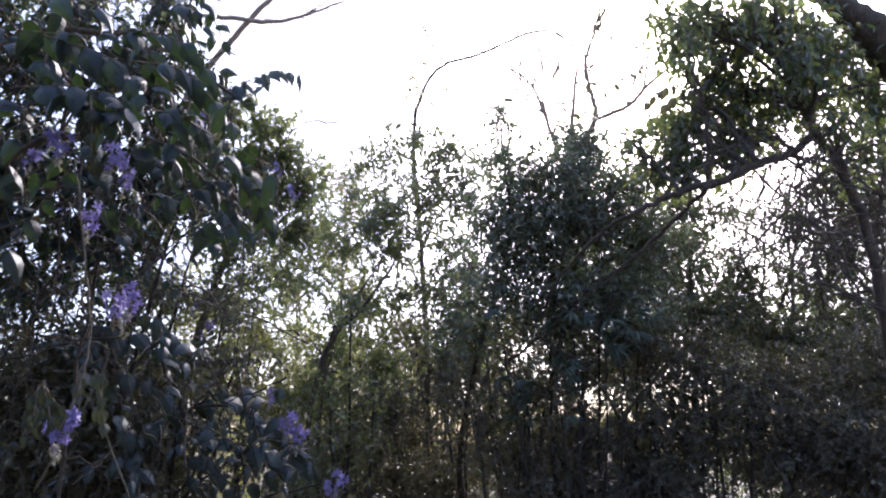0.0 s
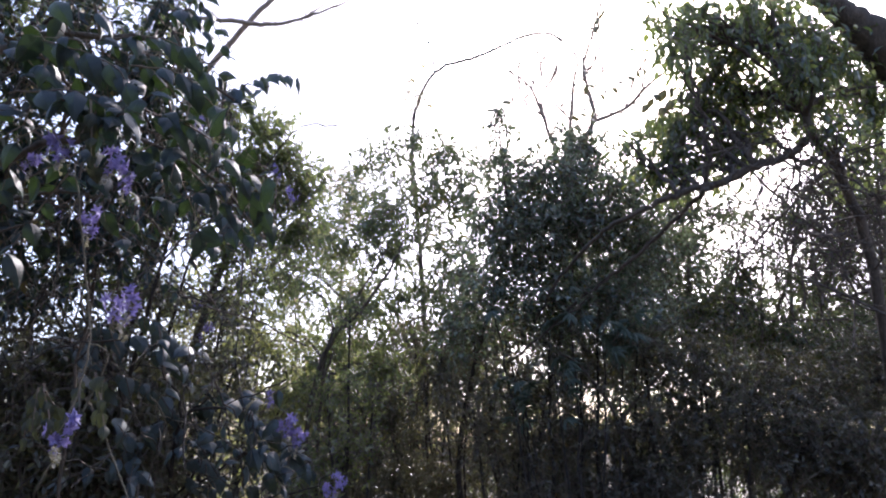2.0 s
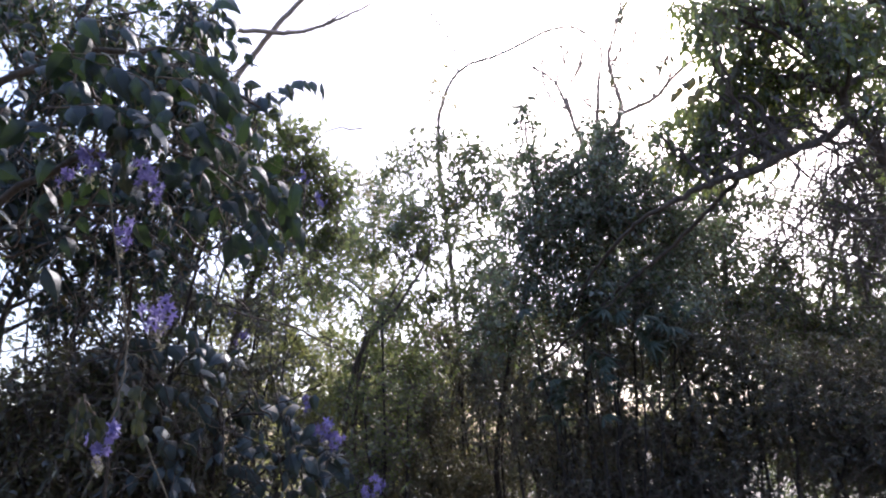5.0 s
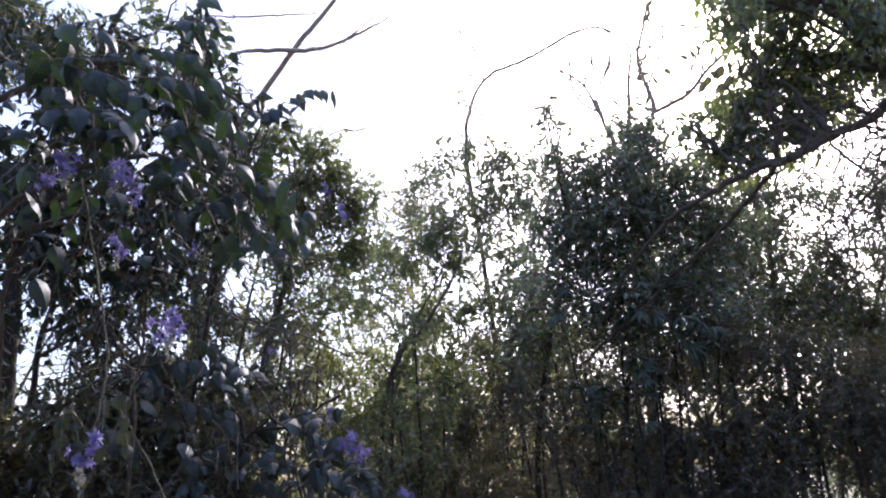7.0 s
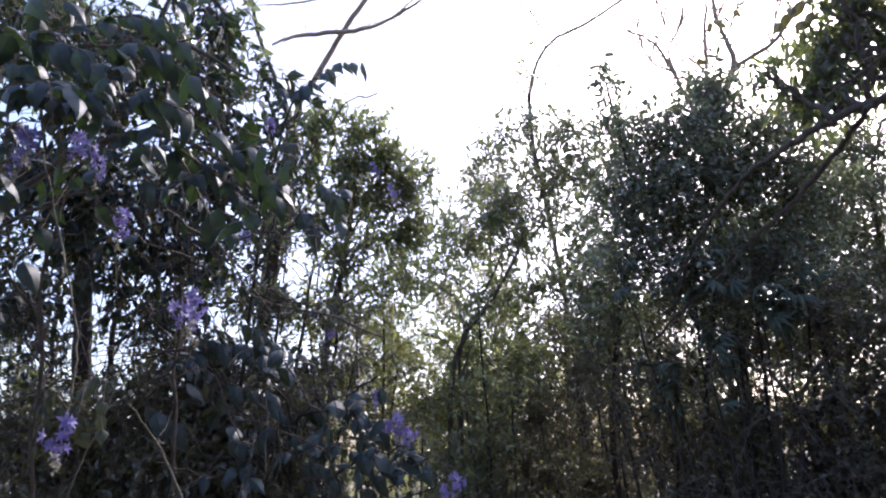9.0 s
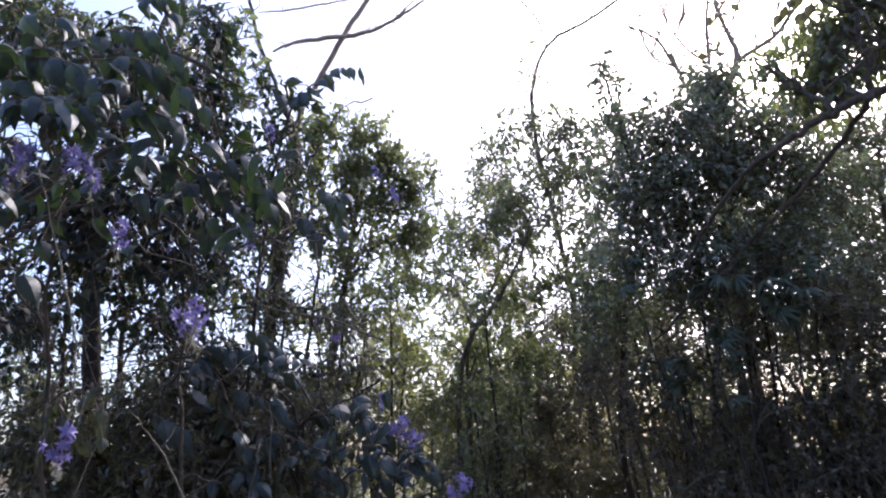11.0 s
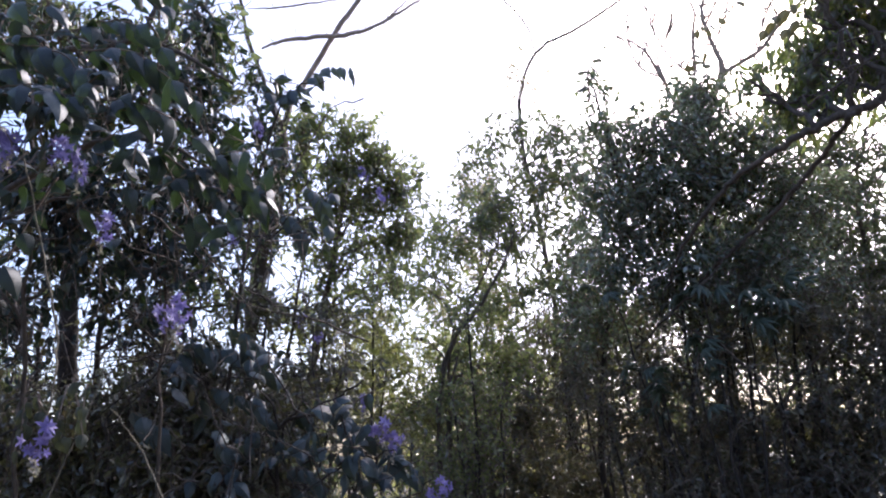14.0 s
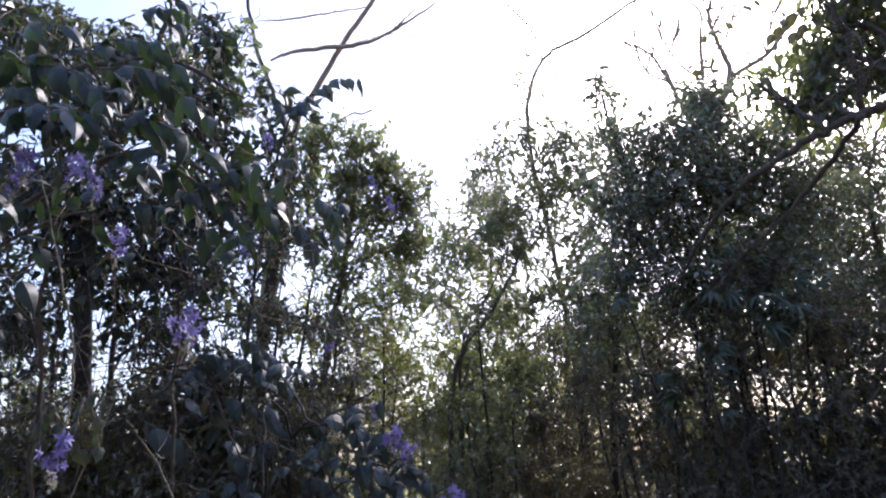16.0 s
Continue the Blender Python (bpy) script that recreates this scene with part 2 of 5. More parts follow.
def foliage(parent, clumps, leaf_mat, size=(0.09, 0.04), twig_len=0.34, per_twig=9, droop=0.25, gap=-0.25, shape=SMALL, twig_mat=None,
            spread=0.35, leaf_parts=0, lean=(0, 0, 0), face=(0, -0.25, 0.45)):
    """The twigs and leaves of a crown, under its plant. face: where the leaves turn their tops."""
    at, out, length = clump_twigs(clumps, twig_len, size[0] * size[1] * 0.6, per_twig, droop, gap)
    n = len(at)
    s = np.linspace(-0.5, 0.5, 3)
    sag = np.array([0, 0, -1.0])
    pts = at[:, None] + (length[:, None] * s[None])[..., None] * out[:, None] + (length[:, None] * (s[None] + 0.5) ** 2 * 0.25)[..., None] * sag
    twigs = [(pts[i], (0.0042, 0.0030, 0.0013)) for i in range(n)]
    v, l, z = tube_arrays(twigs, 3)
    o = np.array(parent.location)
    part("brushwood", mesh_of("brushwood", v - o, l, z, twig_mat or TWIG), parent, kind="stuff")
    k = per_twig
    f = (np.arange(k) + 0.6) / k
    f = np.clip(f[None] + rng.normal(0, 0.04, (n, k)), 0.05, 1.0)
    base = at[:, None] + (length[:, None] * (f - 0.5))[..., None] * out[:, None] + (length[:, None] * f**2 * 0.25)[..., None] * sag
    side = unit(np.cross(out, rng.normal(size=out.shape)))
    sign = np.where(np.arange(k) % 2, 1.0, -1.0)[None, :, None]
    along = unit(out[:, None] * 0.55 + side[:, None] * sign * 0.9 + rng.normal(0, spread, (n, k, 3)) + np.array((0, 0, -droop)) + np.array(lean))
    up = unit(rng.normal(0, 0.5, (n, k, 3)) + np.array(face))
    L = size[0] * rng.uniform(0.55, 1.3, n * k)
    w = size[1] * rng.uniform(0.75, 1.25, n * k) * (L / size[0])
    base, along, up = base.reshape(-1, 3), along.reshape(-1, 3), up.reshape(-1, 3)
    curl = rng.normal(-0.1, 0.12, n * k)
    first = np.zeros(n * k, bool)
    if leaf_parts:  # the leaves that hang towards the path are picked apart
        near = np.argsort(base[:, 1] - 0.6 * base[:, 0] + 0.2 * np.abs(base[:, 2] - 2.2))[:leaf_parts]
        first[near] = True
        kinds = [creased(mesh_of("leaf", *leaf_arrays(LARGE, np.zeros((1, 3)), np.array([(1.0, 0, 0)]), np.array([(0, 0, 1.0)]), np.array([1.0]), np.array([wd]), np.array([c])), leaf_mat, True))
                 for wd, c in ((0.6, -0.15), (0.66, -0.32), (0.58, 0.0), (0.7, -0.24), (0.62, -0.45))]
        for i in near:
            x = Vector(along[i])
            yv = Vector(up[i]).cross(x).normalized()
            m = Matrix((x, yv, x.cross(yv))).transposed().to_4x4()
            ob = part("leaf", kinds[i % 5], parent)
            ob.matrix_basis = Matrix.Translation(Vector(base[i] - o)) @ m @ Matrix.Scale(L[i], 4)
    r = ~first
    v, l, z = leaf_arrays(shape, base[r], along[r], up[r], L[r], w[r], curl[r])
    me = mesh_of("crown", v - o, l, z, leaf_mat, shape is LARGE)
    part("crown", creased(me) if shape is LARGE else me, parent, kind="stuff")


def woody(parent, name, points, mat, steps=6, wobble=0.012, sides=8):
    xyz, r = smooth_path(points, steps, wobble)
    v, l, z = tube_arrays([(xyz - np.array(parent.location), r)], sides)
    return part(name, mesh_of(name, v, l, z, mat, True), parent)


def limbs_to(parent, trunks, clumps, mat, thick=0.02):
    """A limb from the nearest lower stretch of a trunk into each clump."""
    dense = np.vstack([np.column_stack(smooth_path(t, 8)) for t in trunks])
    for x, y, z, rh, rv, dens in clumps:
        c = np.array([x, y, z])
        d = np.linalg.norm(dense[:, :3] - c, axis=1) + 1.5 * np.maximum(0, dense[:, 2] - z + 0.35)
        s = dense[np.argmin(d)]
        r = min(thick, s[3] * 0.75)
        mid = (s[:3] * 0.55 + c * 0.45) + (0, 0, 0.12 * np.linalg.norm(c - s[:3])) + rng.normal(0, 0.05, 3)
        tip = c + (c - s[:3]) * 0.25 * rng.random() + rng.normal(0, 0.06, 3)
        woody(parent, "limb", [(*s[:3], r), (*mid, r * 0.75), (*c, r * 0.45), (*tip, r * 0.18)], mat, 5, 0.015, 6)
        for _ in range(3):  # forks inside the clump
            e = c + unit(rng.normal(size=3)) * (rh, rh, rv) * 0.8
            woody(parent, "branchlet", [(*mid, r * 0.5), (*(0.5 * mid + 0.5 * e + rng.normal(0, 0.06, 3)), r * 0.34), (*e, r * 0.12)], mat, 4, 0.012, 5)


def tangle(parent, centre, reach, count, length, radius, mat, rise=0.5):
    """Crooked bare stems criss-crossing a stretch of the undergrowth, as one mass under its plant."""
    paths = []
    for _ in range(count):
        p = np.array(centre) + rng.uniform(-1, 1, 3) * reach
        d = unit(rng.normal(size=3) + (0, 0, rise)) * length * rng.uniform(0.5, 1.2)
        side = unit(rng.normal(size=3)) * length * 0.12
        r = radius * rng.uniform(0.4, 1.2)
        rows = [(*(p - d * 0.5), r), (*(p - d * 0.15 + side * rng.normal()), r * 0.85), (*(p + d * 0.2 + side * rng.normal()), r * 0.6), (*(p + d * 0.5), r * 0.25)]
        paths.append(smooth_path(rows, 4, 0.008))
    v, l, z = tube_arrays(paths, 4)
    part("brushwood", mesh_of("brushwood", v - np.array(parent.location), l, z, mat), parent, kind="stuff")


def plant(name, label, category, trunks, clumps, bark, leaf_mat, thick=0.02, group="", bearing=None, **kw):
    at = (trunks[0][0][0], trunks[0][0][1], 0.0)
    ob = thing(name, at, label, category, group)
    for i, t in enumerate(trunks):
        woody(ob, "trunk", t, bark, 6, 0.008)
    limbs_to(ob, trunks[:bearing], clumps, bark, thick)
    foliage(ob, clumps, leaf_mat, **kw)
    return ob


# ---- ground ----
n = 90
g = np.linspace(-1, 1, n)
gx, gy = np.meshgrid(np.sign(g) * np.abs(g) ** 3 * 900, np.sign(g) * np.abs(g) ** 3 * 900 + 5, indexing="ij")
gz = np.array([[0.06 * noise.noise(Vector((a * 0.5, b * 0.5, 0))) - 0.04 for a, b in zip(ra, rb)] for ra, rb in zip(gx, gy)])
i, j = np.meshgrid(np.arange(n - 1), np.arange(n - 1), indexing="ij")
quads = np.stack([i * n + j, (i + 1) * n + j, (i + 1) * n + j + 1, i * n + j + 1], -1).reshape(-1, 4)
ground = new("ground", mesh_of("ground", np.stack([gx, gy, gz], -1).reshape(-1, 3), quads.ravel(), np.full(len(quads), 4), SOIL, True))
tagged(ground, "bare woodland soil with dry leaf litter", "ground", kind="structure")

# ---- near flowering vine ----
vine_stems = [
    [(-2.5, 1.7, 0, 0.03), (-2.45, 1.75, 1.2, 0.026), (-2.2, 1.85, 2.3, 0.02), (-1.7, 1.95, 3.0, 0.014), (-1.2, 2.05, 3.15, 0.01), (-0.8, 2.1, 2.9, 0.005)],
    [(-2.6, 2.0, 0, 0.028), (-2.4, 2.0, 1.4, 0.022), (-1.9, 2.0, 2.3, 0.016), (-1.3, 1.95, 2.65, 0.011), (-0.85, 1.95, 2.55, 0.006), (-0.6, 2.05, 2.3, 0.003)],
]
vine_clumps = [
    (-1.25, 1.60, 2.81, 0.19, 0.10, 0.20),
    (-1.01, 1.66, 2.81, 0.21, 0.14, 0.36),
    (-0.86, 1.73, 2.75, 0.14, 0.14, 0.34),
    (-1.16, 1.54, 2.53, 0.14, 0.08, 0.36),
    (-0.95, 1.59, 2.53, 0.18, 0.08, 0.36),
    (-0.78, 1.70, 2.52, 0.15, 0.07, 0.27),
    (-0.69, 1.92, 2.50, 0.10, 0.08, 0.34),
    (-0.86, 1.93, 2.45, 0.15, 0.10, 0.20),
    (-0.68, 2.14, 2.45, 0.07, 0.07, 0.17),
    (-1.22, 1.85, 2.39, 0.22, 0.11, 0.04),
    (-0.86, 1.74, 3.03, 0.10, 0.10, 0.25),
    (-1.49, 1.65, 2.66, 0.17, 0.26, 0.20),
]
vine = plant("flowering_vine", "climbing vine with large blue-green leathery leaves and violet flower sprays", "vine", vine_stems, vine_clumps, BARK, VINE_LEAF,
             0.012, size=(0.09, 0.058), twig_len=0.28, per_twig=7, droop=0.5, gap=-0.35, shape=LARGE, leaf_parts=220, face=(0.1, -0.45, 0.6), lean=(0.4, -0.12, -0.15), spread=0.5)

# ---- second vine mass, further in ----
v2_stems = [
    [(-1.79, 4.56, 0.17, 0.017), (-1.71, 4.26, 1.07, 0.014), (-1.58, 3.93, 1.80, 0.011), (-1.16, 3.92, 1.87, 0.007)],
    [(-2.26, 4.41, 0.19, 0.017), (-1.99, 3.96, 1.69, 0.013), (-1.60, 3.51, 2.98, 0.010), (-1.33, 3.35, 3.66, 0.007), (-1.04, 3.38, 3.80, 0.003)],
]
v2_clumps = [
    (-2.05, 3.54, 2.21, 0.25, 0.13, 0.16),
    (-1.67, 3.67, 2.16, 0.27, 0.17, 0.16),
    (-1.38, 3.83, 1.95, 0.23, 0.13, 0.18),
    (-1.17, 3.93, 1.84, 0.18, 0.12, 0.18),
    (-1.64, 3.71, 1.77, 0.29, 0.16, 0.11),
    (-1.28, 3.86, 1.62, 0.29, 0.20, 0.11),
    (-0.97, 4.06, 1.64, 0.20, 0.15, 0.11),
    (-0.85, 4.17, 1.40, 0.20, 0.15, 0.11),
    (-1.80, 3.64, 1.50, 0.32, 0.16, 0.11),
    (-1.29, 3.34, 3.72, 0.15, 0.10, 0.13),
    (-1.48, 3.18, 3.37, 0.29, 0.23, 0.12),
    (-1.28, 3.69, 3.03, 0.14, 0.14, 0.09),
]
vine_b = plant("flowering_vine", "sprawling vine with broad dusty leaves, blue sky sheen in their colour, and violet flowers", "vine", v2_stems, v2_clumps, DARK_BARK, DUSTY_SHEEN_VINE_LEAF,
               0.012, size=(0.125, 0.082), twig_len=0.42, per_twig=6, droop=0.45, gap=-0.3, shape=LARGE, face=(0.1, -0.6, 0.65), lean=(0.35, -0.1, -0.1))

# ---- inner layer of the vine ----
v3_stems = [
    [(-2.51, 3.18, 0.35, 0.012), (-2.25, 2.78, 1.71, 0.010), (-2.08, 2.49, 2.65, 0.008), (-1.85, 2.37, 3.19, 0.005)],
    [(-2.05, 3.66, 0.32, 0.012), (-1.86, 3.23, 1.69, 0.009), (-1.69, 2.94, 2.65, 0.006), (-1.51, 2.78, 3.24, 0.004)],
]
v3_clumps = [
    (-2.03, 2.22, 3.48, 0.29, 0.24, 0.36),
    (-2.07, 2.42, 2.88, 0.29, 0.21, 0.82),
    (-1.71, 2.44, 3.42, 0.27, 0.24, 0.48),
    (-1.77, 2.61, 2.90, 0.27, 0.19, 0.32),
    (-1.49, 2.75, 3.35, 0.23, 0.23, 0.93),
    (-1.59, 2.96, 2.98, 0.27, 0.21, 0.52),
    (-1.49, 3.27, 3.13, 0.20, 0.23, 0.70),
    (-2.07, 2.71, 2.67, 0.31, 0.14, 0.44),
    (-1.76, 3.03, 2.65, 0.30, 0.15, 0.44),
    (-2.62, 2.57, 2.62, 0.22, 0.25, 0.70),
    (-3.68, 3.66, 2.70, 0.28, 0.24, 0.68),
    (-2.79, 4.14, 2.69, 0.25, 0.17, 0.54),
    (-1.44, 2.72, 3.77, 0.15, 0.18, 0.64),
]
v3_clumps += [
    (-2.13, 3.07, 2.51, 0.23, 0.17, 0.40),
    (-1.56, 2.83, 2.58, 0.22, 0.14, 0.32),
    (-1.98, 2.64, 2.85, 0.18, 0.18, 0.60),
    (-1.95, 2.50, 3.27, 0.21, 0.21, 0.56),
    (-1.75, 2.76, 2.81, 0.24, 0.16, 0.44),
    (-2.84, 3.10, 2.49, 0.29, 0.20, 0.40),
    (-2.15, 3.55, 2.43, 0.28, 0.17, 0.16),
    (-2.73, 3.24, 2.17, 0.36, 0.13, 0.12),
]
v3_clumps += [
    (-1.52, 3.36, 3.86, 0.11, 0.13, 0.50),
    (-1.58, 3.59, 3.68, 0.14, 0.16, 0.55),
    (-1.62, 3.80, 3.50, 0.12, 0.14, 0.50),
    (-1.72, 4.07, 3.36, 0.12, 0.15, 0.40),
]
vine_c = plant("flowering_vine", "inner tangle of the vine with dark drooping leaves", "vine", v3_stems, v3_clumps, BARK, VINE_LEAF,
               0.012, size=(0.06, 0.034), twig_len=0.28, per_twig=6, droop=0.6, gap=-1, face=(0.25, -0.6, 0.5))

# ---- tree draped in creeper ----
dome_trunks = [
    [(-3.37, 6.12, 0.05, 0.08), (-3.00, 5.63, 1.75, 0.065), (-2.47, 5.09, 3.41, 0.05), (-2.15, 4.79, 4.19, 0.042), (-2.28, 4.65, 4.80, 0.021), (-2.42, 4.52, 5.35, 0.017), (-2.45, 4.30, 5.95, 0.015)],
    [(-2.85, 6.55, 0.18, 0.05), (-2.43, 5.95, 2.23, 0.04), (-1.99, 5.53, 3.47, 0.03), (-1.73, 5.25, 4.18, 0.015)],
]
dome_clumps = [
    (-1.76, 4.65, 4.32, 0.23, 0.12, 1.00),
    (-1.56, 4.88, 4.31, 0.26, 0.15, 1.06),
    (-1.41, 5.15, 4.16, 0.24, 0.21, 1.06),
    (-1.70, 4.97, 4.04, 0.31, 0.21, 0.88),
    (-1.33, 5.42, 3.93, 0.19, 0.27, 1.00),
    (-1.63, 5.34, 3.86, 0.33, 0.21, 0.75),
    (-1.86, 5.06, 3.73, 0.23, 0.20, 0.62),
    (-1.35, 5.65, 3.64, 0.19, 0.21, 0.88),
    (-1.21, 5.66, 4.22, 0.11, 0.25, 0.50),
    (-1.66, 5.69, 3.54, 0.34, 0.22, 0.62),
    (-2.02, 5.47, 3.40, 0.32, 0.24, 0.56),
    (-1.95, 4.71, 4.29, 0.18, 0.18, 0.75),
    (-1.99, 4.86, 3.99, 0.18, 0.20, 0.69),
    (-2.14, 5.06, 3.66, 0.18, 0.23, 0.62),
    (-1.61, 6.02, 3.28, 0.34, 0.22, 0.35),
    (-2.05, 5.78, 3.10, 0.33, 0.22, 0.30),
]
plant("creeper_tree", "tree draped in a dense dome of leafy creeper", "tree", dome_trunks, dome_clumps, BARK, CREEPER_LEAF, 0.014, size=(0.066, 0.031), twig_len=0.26, per_twig=7, gap=-1)

# ---- left grove ----
grove_trunks = [
    [(-4.05, 5.07, 0.30, 0.085), (-3.88, 4.71, 1.45, 0.08), (-3.73, 4.39, 2.48, 0.07), (-3.55, 4.12, 3.38, 0.055), (-3.21, 3.97, 4.40, 0.028), (-2.84, 3.89, 5.24, 0.021)],
    [(-4.08, 5.42, 0.21, 0.028), (-3.81, 4.80, 2.16, 0.025), (-3.55, 4.56, 3.06, 0.021), (-3.12, 4.39, 3.91, 0.014)],
    [(-4.71, 5.34, 0.22, 0.025), (-4.35, 4.71, 2.29, 0.021), (-4.13, 4.42, 3.31, 0.017), (-4.12, 3.96, 4.61, 0.014)],
]
grove_clumps = [
    (-4.32, 4.03, 3.93, 0.43, 0.29, 0.90),
    (-3.72, 4.20, 3.94, 0.48, 0.29, 0.44),
    (-3.17, 4.38, 3.91, 0.43, 0.29, 0.40),
    (-2.79, 4.72, 3.87, 0.45, 0.30, 0.48),
    (-2.52, 5.02, 3.56, 0.35, 0.30, 0.70),
    (-4.08, 4.30, 3.37, 0.43, 0.24, 0.70),
    (-3.39, 4.51, 3.33, 0.43, 0.29, 0.50),
    (-2.95, 4.92, 3.17, 0.40, 0.30, 0.56),
    (-2.65, 5.18, 2.98, 0.30, 0.30, 0.60),
    (-4.16, 3.82, 4.99, 0.49, 0.39, 0.40),
    (-3.50, 4.01, 4.99, 0.49, 0.39, 0.40),
    (-2.84, 4.19, 5.00, 0.39, 0.39, 0.36),
    (-4.87, 4.59, 2.82, 0.30, 0.51, 0.40),
]
grove_clumps += [
    (-4.32, 5.18, 2.86, 0.65, 0.49, 0.08),
    (-5.11, 5.08, 2.49, 0.49, 0.33, 0.40),
]
grove_clumps += [
    (-3.32, 3.16, 4.72, 0.35, 0.25, 0.48),
    (-3.08, 3.48, 4.70, 0.30, 0.25, 0.36),
    (-1.82, 3.39, 4.28, 0.17, 0.21, 0.48),
    (-1.91, 3.65, 4.07, 0.13, 0.17, 0.48),
    (-2.07, 3.32, 4.48, 0.26, 0.17, 0.40),
]
grove_clumps += [
    (-3.16, 2.84, 4.47, 0.28, 0.24, 0.70),
    (-3.08, 3.15, 4.64, 0.29, 0.22, 0.40),
]
plant("woodland_tree", "several dark slender trunks under a loose leafy crown", "tree", grove_trunks, grove_clumps, DARK_BARK, TREE_LEAF, 0.02, size=(0.064, 0.03), gap=-0.25)

# ---- leaning thin tree in the middle ----
lean_trunks = [
    [(-1.64, 7.84, -0.10, 0.034), (-1.53, 7.33, 1.63, 0.03), (-1.39, 7.01, 2.41, 0.026), (-1.20, 6.97, 2.87, 0.023), (-0.87, 6.95, 3.21, 0.019), (-0.53, 6.85, 3.73, 0.014), (-0.43, 6.78, 3.95, 0.006)],
    [(-1.55, 7.86, -0.10, 0.028), (-1.33, 7.15, 2.61, 0.018), (-1.12, 7.05, 3.06, 0.014), (-0.71, 6.93, 3.75, 0.01), (-0.61, 6.87, 3.97, 0.005)],
]
lean_clumps = [
    (-1.33, 7.58, 4.15, 0.51, 0.36, 0.58),
    (-1.77, 7.74, 3.67, 0.51, 0.43, 0.44),
    (-0.86, 7.50, 4.40, 0.40, 0.36, 0.58),
    (-1.04, 7.83, 3.40, 0.58, 0.43, 0.51),
    (-1.71, 7.87, 4.57, 0.38, 0.46, 0.32),
    (-1.41, 8.01, 2.85, 0.58, 0.43, 0.64),
    (-2.20, 7.60, 4.08, 0.51, 0.51, 0.20),
    (-0.83, 8.05, 2.71, 0.51, 0.43, 0.58),
    (-1.58, 7.98, 2.28, 0.64, 0.42, 0.64),
    (-2.48, 8.16, 3.02, 0.67, 0.59, 0.20),
]
plant("leaning_tree", "thin leaning tree with a loose sunlit green crown", "tree", lean_trunks, lean_clumps, BARK, CREEPER_LEAF, 0.014, size=(0.075, 0.034), twig_len=0.26, per_twig=7, gap=-1)

# ---- sapling with a bare bent top ----
sap_trunks = [
    [(-0.20, 10.73, -0.98, 0.055), (-0.23, 10.10, 0.96, 0.05), (-0.25, 9.46, 2.90, 0.042), (-0.31, 9.01, 4.28, 0.034), (-0.44, 8.51, 5.82, 0.028), (-0.41, 8.29, 6.50, 0.024)],
]
sap_top = [
    [(-0.43, 8.34, 6.34, 0.026), (-0.41, 8.29, 6.50, 0.025), (-0.11, 8.10, 7.07, 0.022), (0.55, 8.02, 7.31, 0.021), (1.45, 7.92, 7.64, 0.019), (1.92, 7.96, 7.50, 0.012)],
    [(-0.11, 8.10, 7.07, 0.015), (-0.18, 7.97, 7.47, 0.014), (-0.42, 7.85, 7.84, 0.012), (-0.62, 7.75, 8.16, 0.01)],
    [(0.55, 8.02, 7.31, 0.009), (0.57, 7.97, 7.48, 0.007), (0.54, 7.92, 7.64, 0.004)],
]
sap_clumps = [
    (-0.37, 7.43, 5.57, 0.38, 0.23, 0.53),
    (-0.71, 7.50, 5.36, 0.30, 0.23, 0.32),
    (0.04, 7.50, 5.36, 0.38, 0.30, 0.58),
    (-0.18, 7.64, 4.93, 0.60, 0.30, 0.68),
    (0.27, 7.68, 4.82, 0.38, 0.30, 0.58),
    (-0.71, 7.73, 4.68, 0.38, 0.30, 0.48),
    (-0.33, 7.82, 4.39, 0.45, 0.30, 0.40),
    (-0.48, 8.08, 3.61, 0.45, 0.38, 0.50),
    (0.12, 8.17, 3.32, 0.45, 0.38, 0.63),
    (0.12, 7.91, 4.11, 0.38, 0.38, 0.5),
    (0.15, 7.95, 3.66, 0.37, 0.37, 0.7),
    (-0.71, 7.89, 4.18, 0.34, 0.34, 0.5),
    (-1.10, 8.18, 5.56, 0.33, 0.33, 0.4),
]
sap_clumps += [
    (-1.18, 8.33, 5.09, 0.41, 0.33, 0.5),
    (0.52, 8.02, 5.40, 0.32, 0.32, 0.5),
    (0.23, 8.28, 2.97, 0.45, 0.38, 0.9),
]
sapling = plant("sapling", "slender dark sapling with a bare bent top", "tree", sap_trunks, sap_clumps, DARK_BARK, TREE_LEAF, 0.014, size=(0.085, 0.038), twig_len=0.3, per_twig=7, gap=-0.6)
# The bent top is paled by colour, for the sky glare about it.
for pts in sap_top:
    woody(sapling, "bare_top", pts, GLARE_PALE_BARK, 6, 0.006, 6)
# Sparse leaves round the bare top, in the haze-paled colour.
foliage(sapling, [(-0.38, 8.22, 6.71, 0.36, 0.30, 0.16)], HAZE_LEAF, size=(0.08, 0.034), twig_len=0.3, per_twig=7, gap=-0.6)

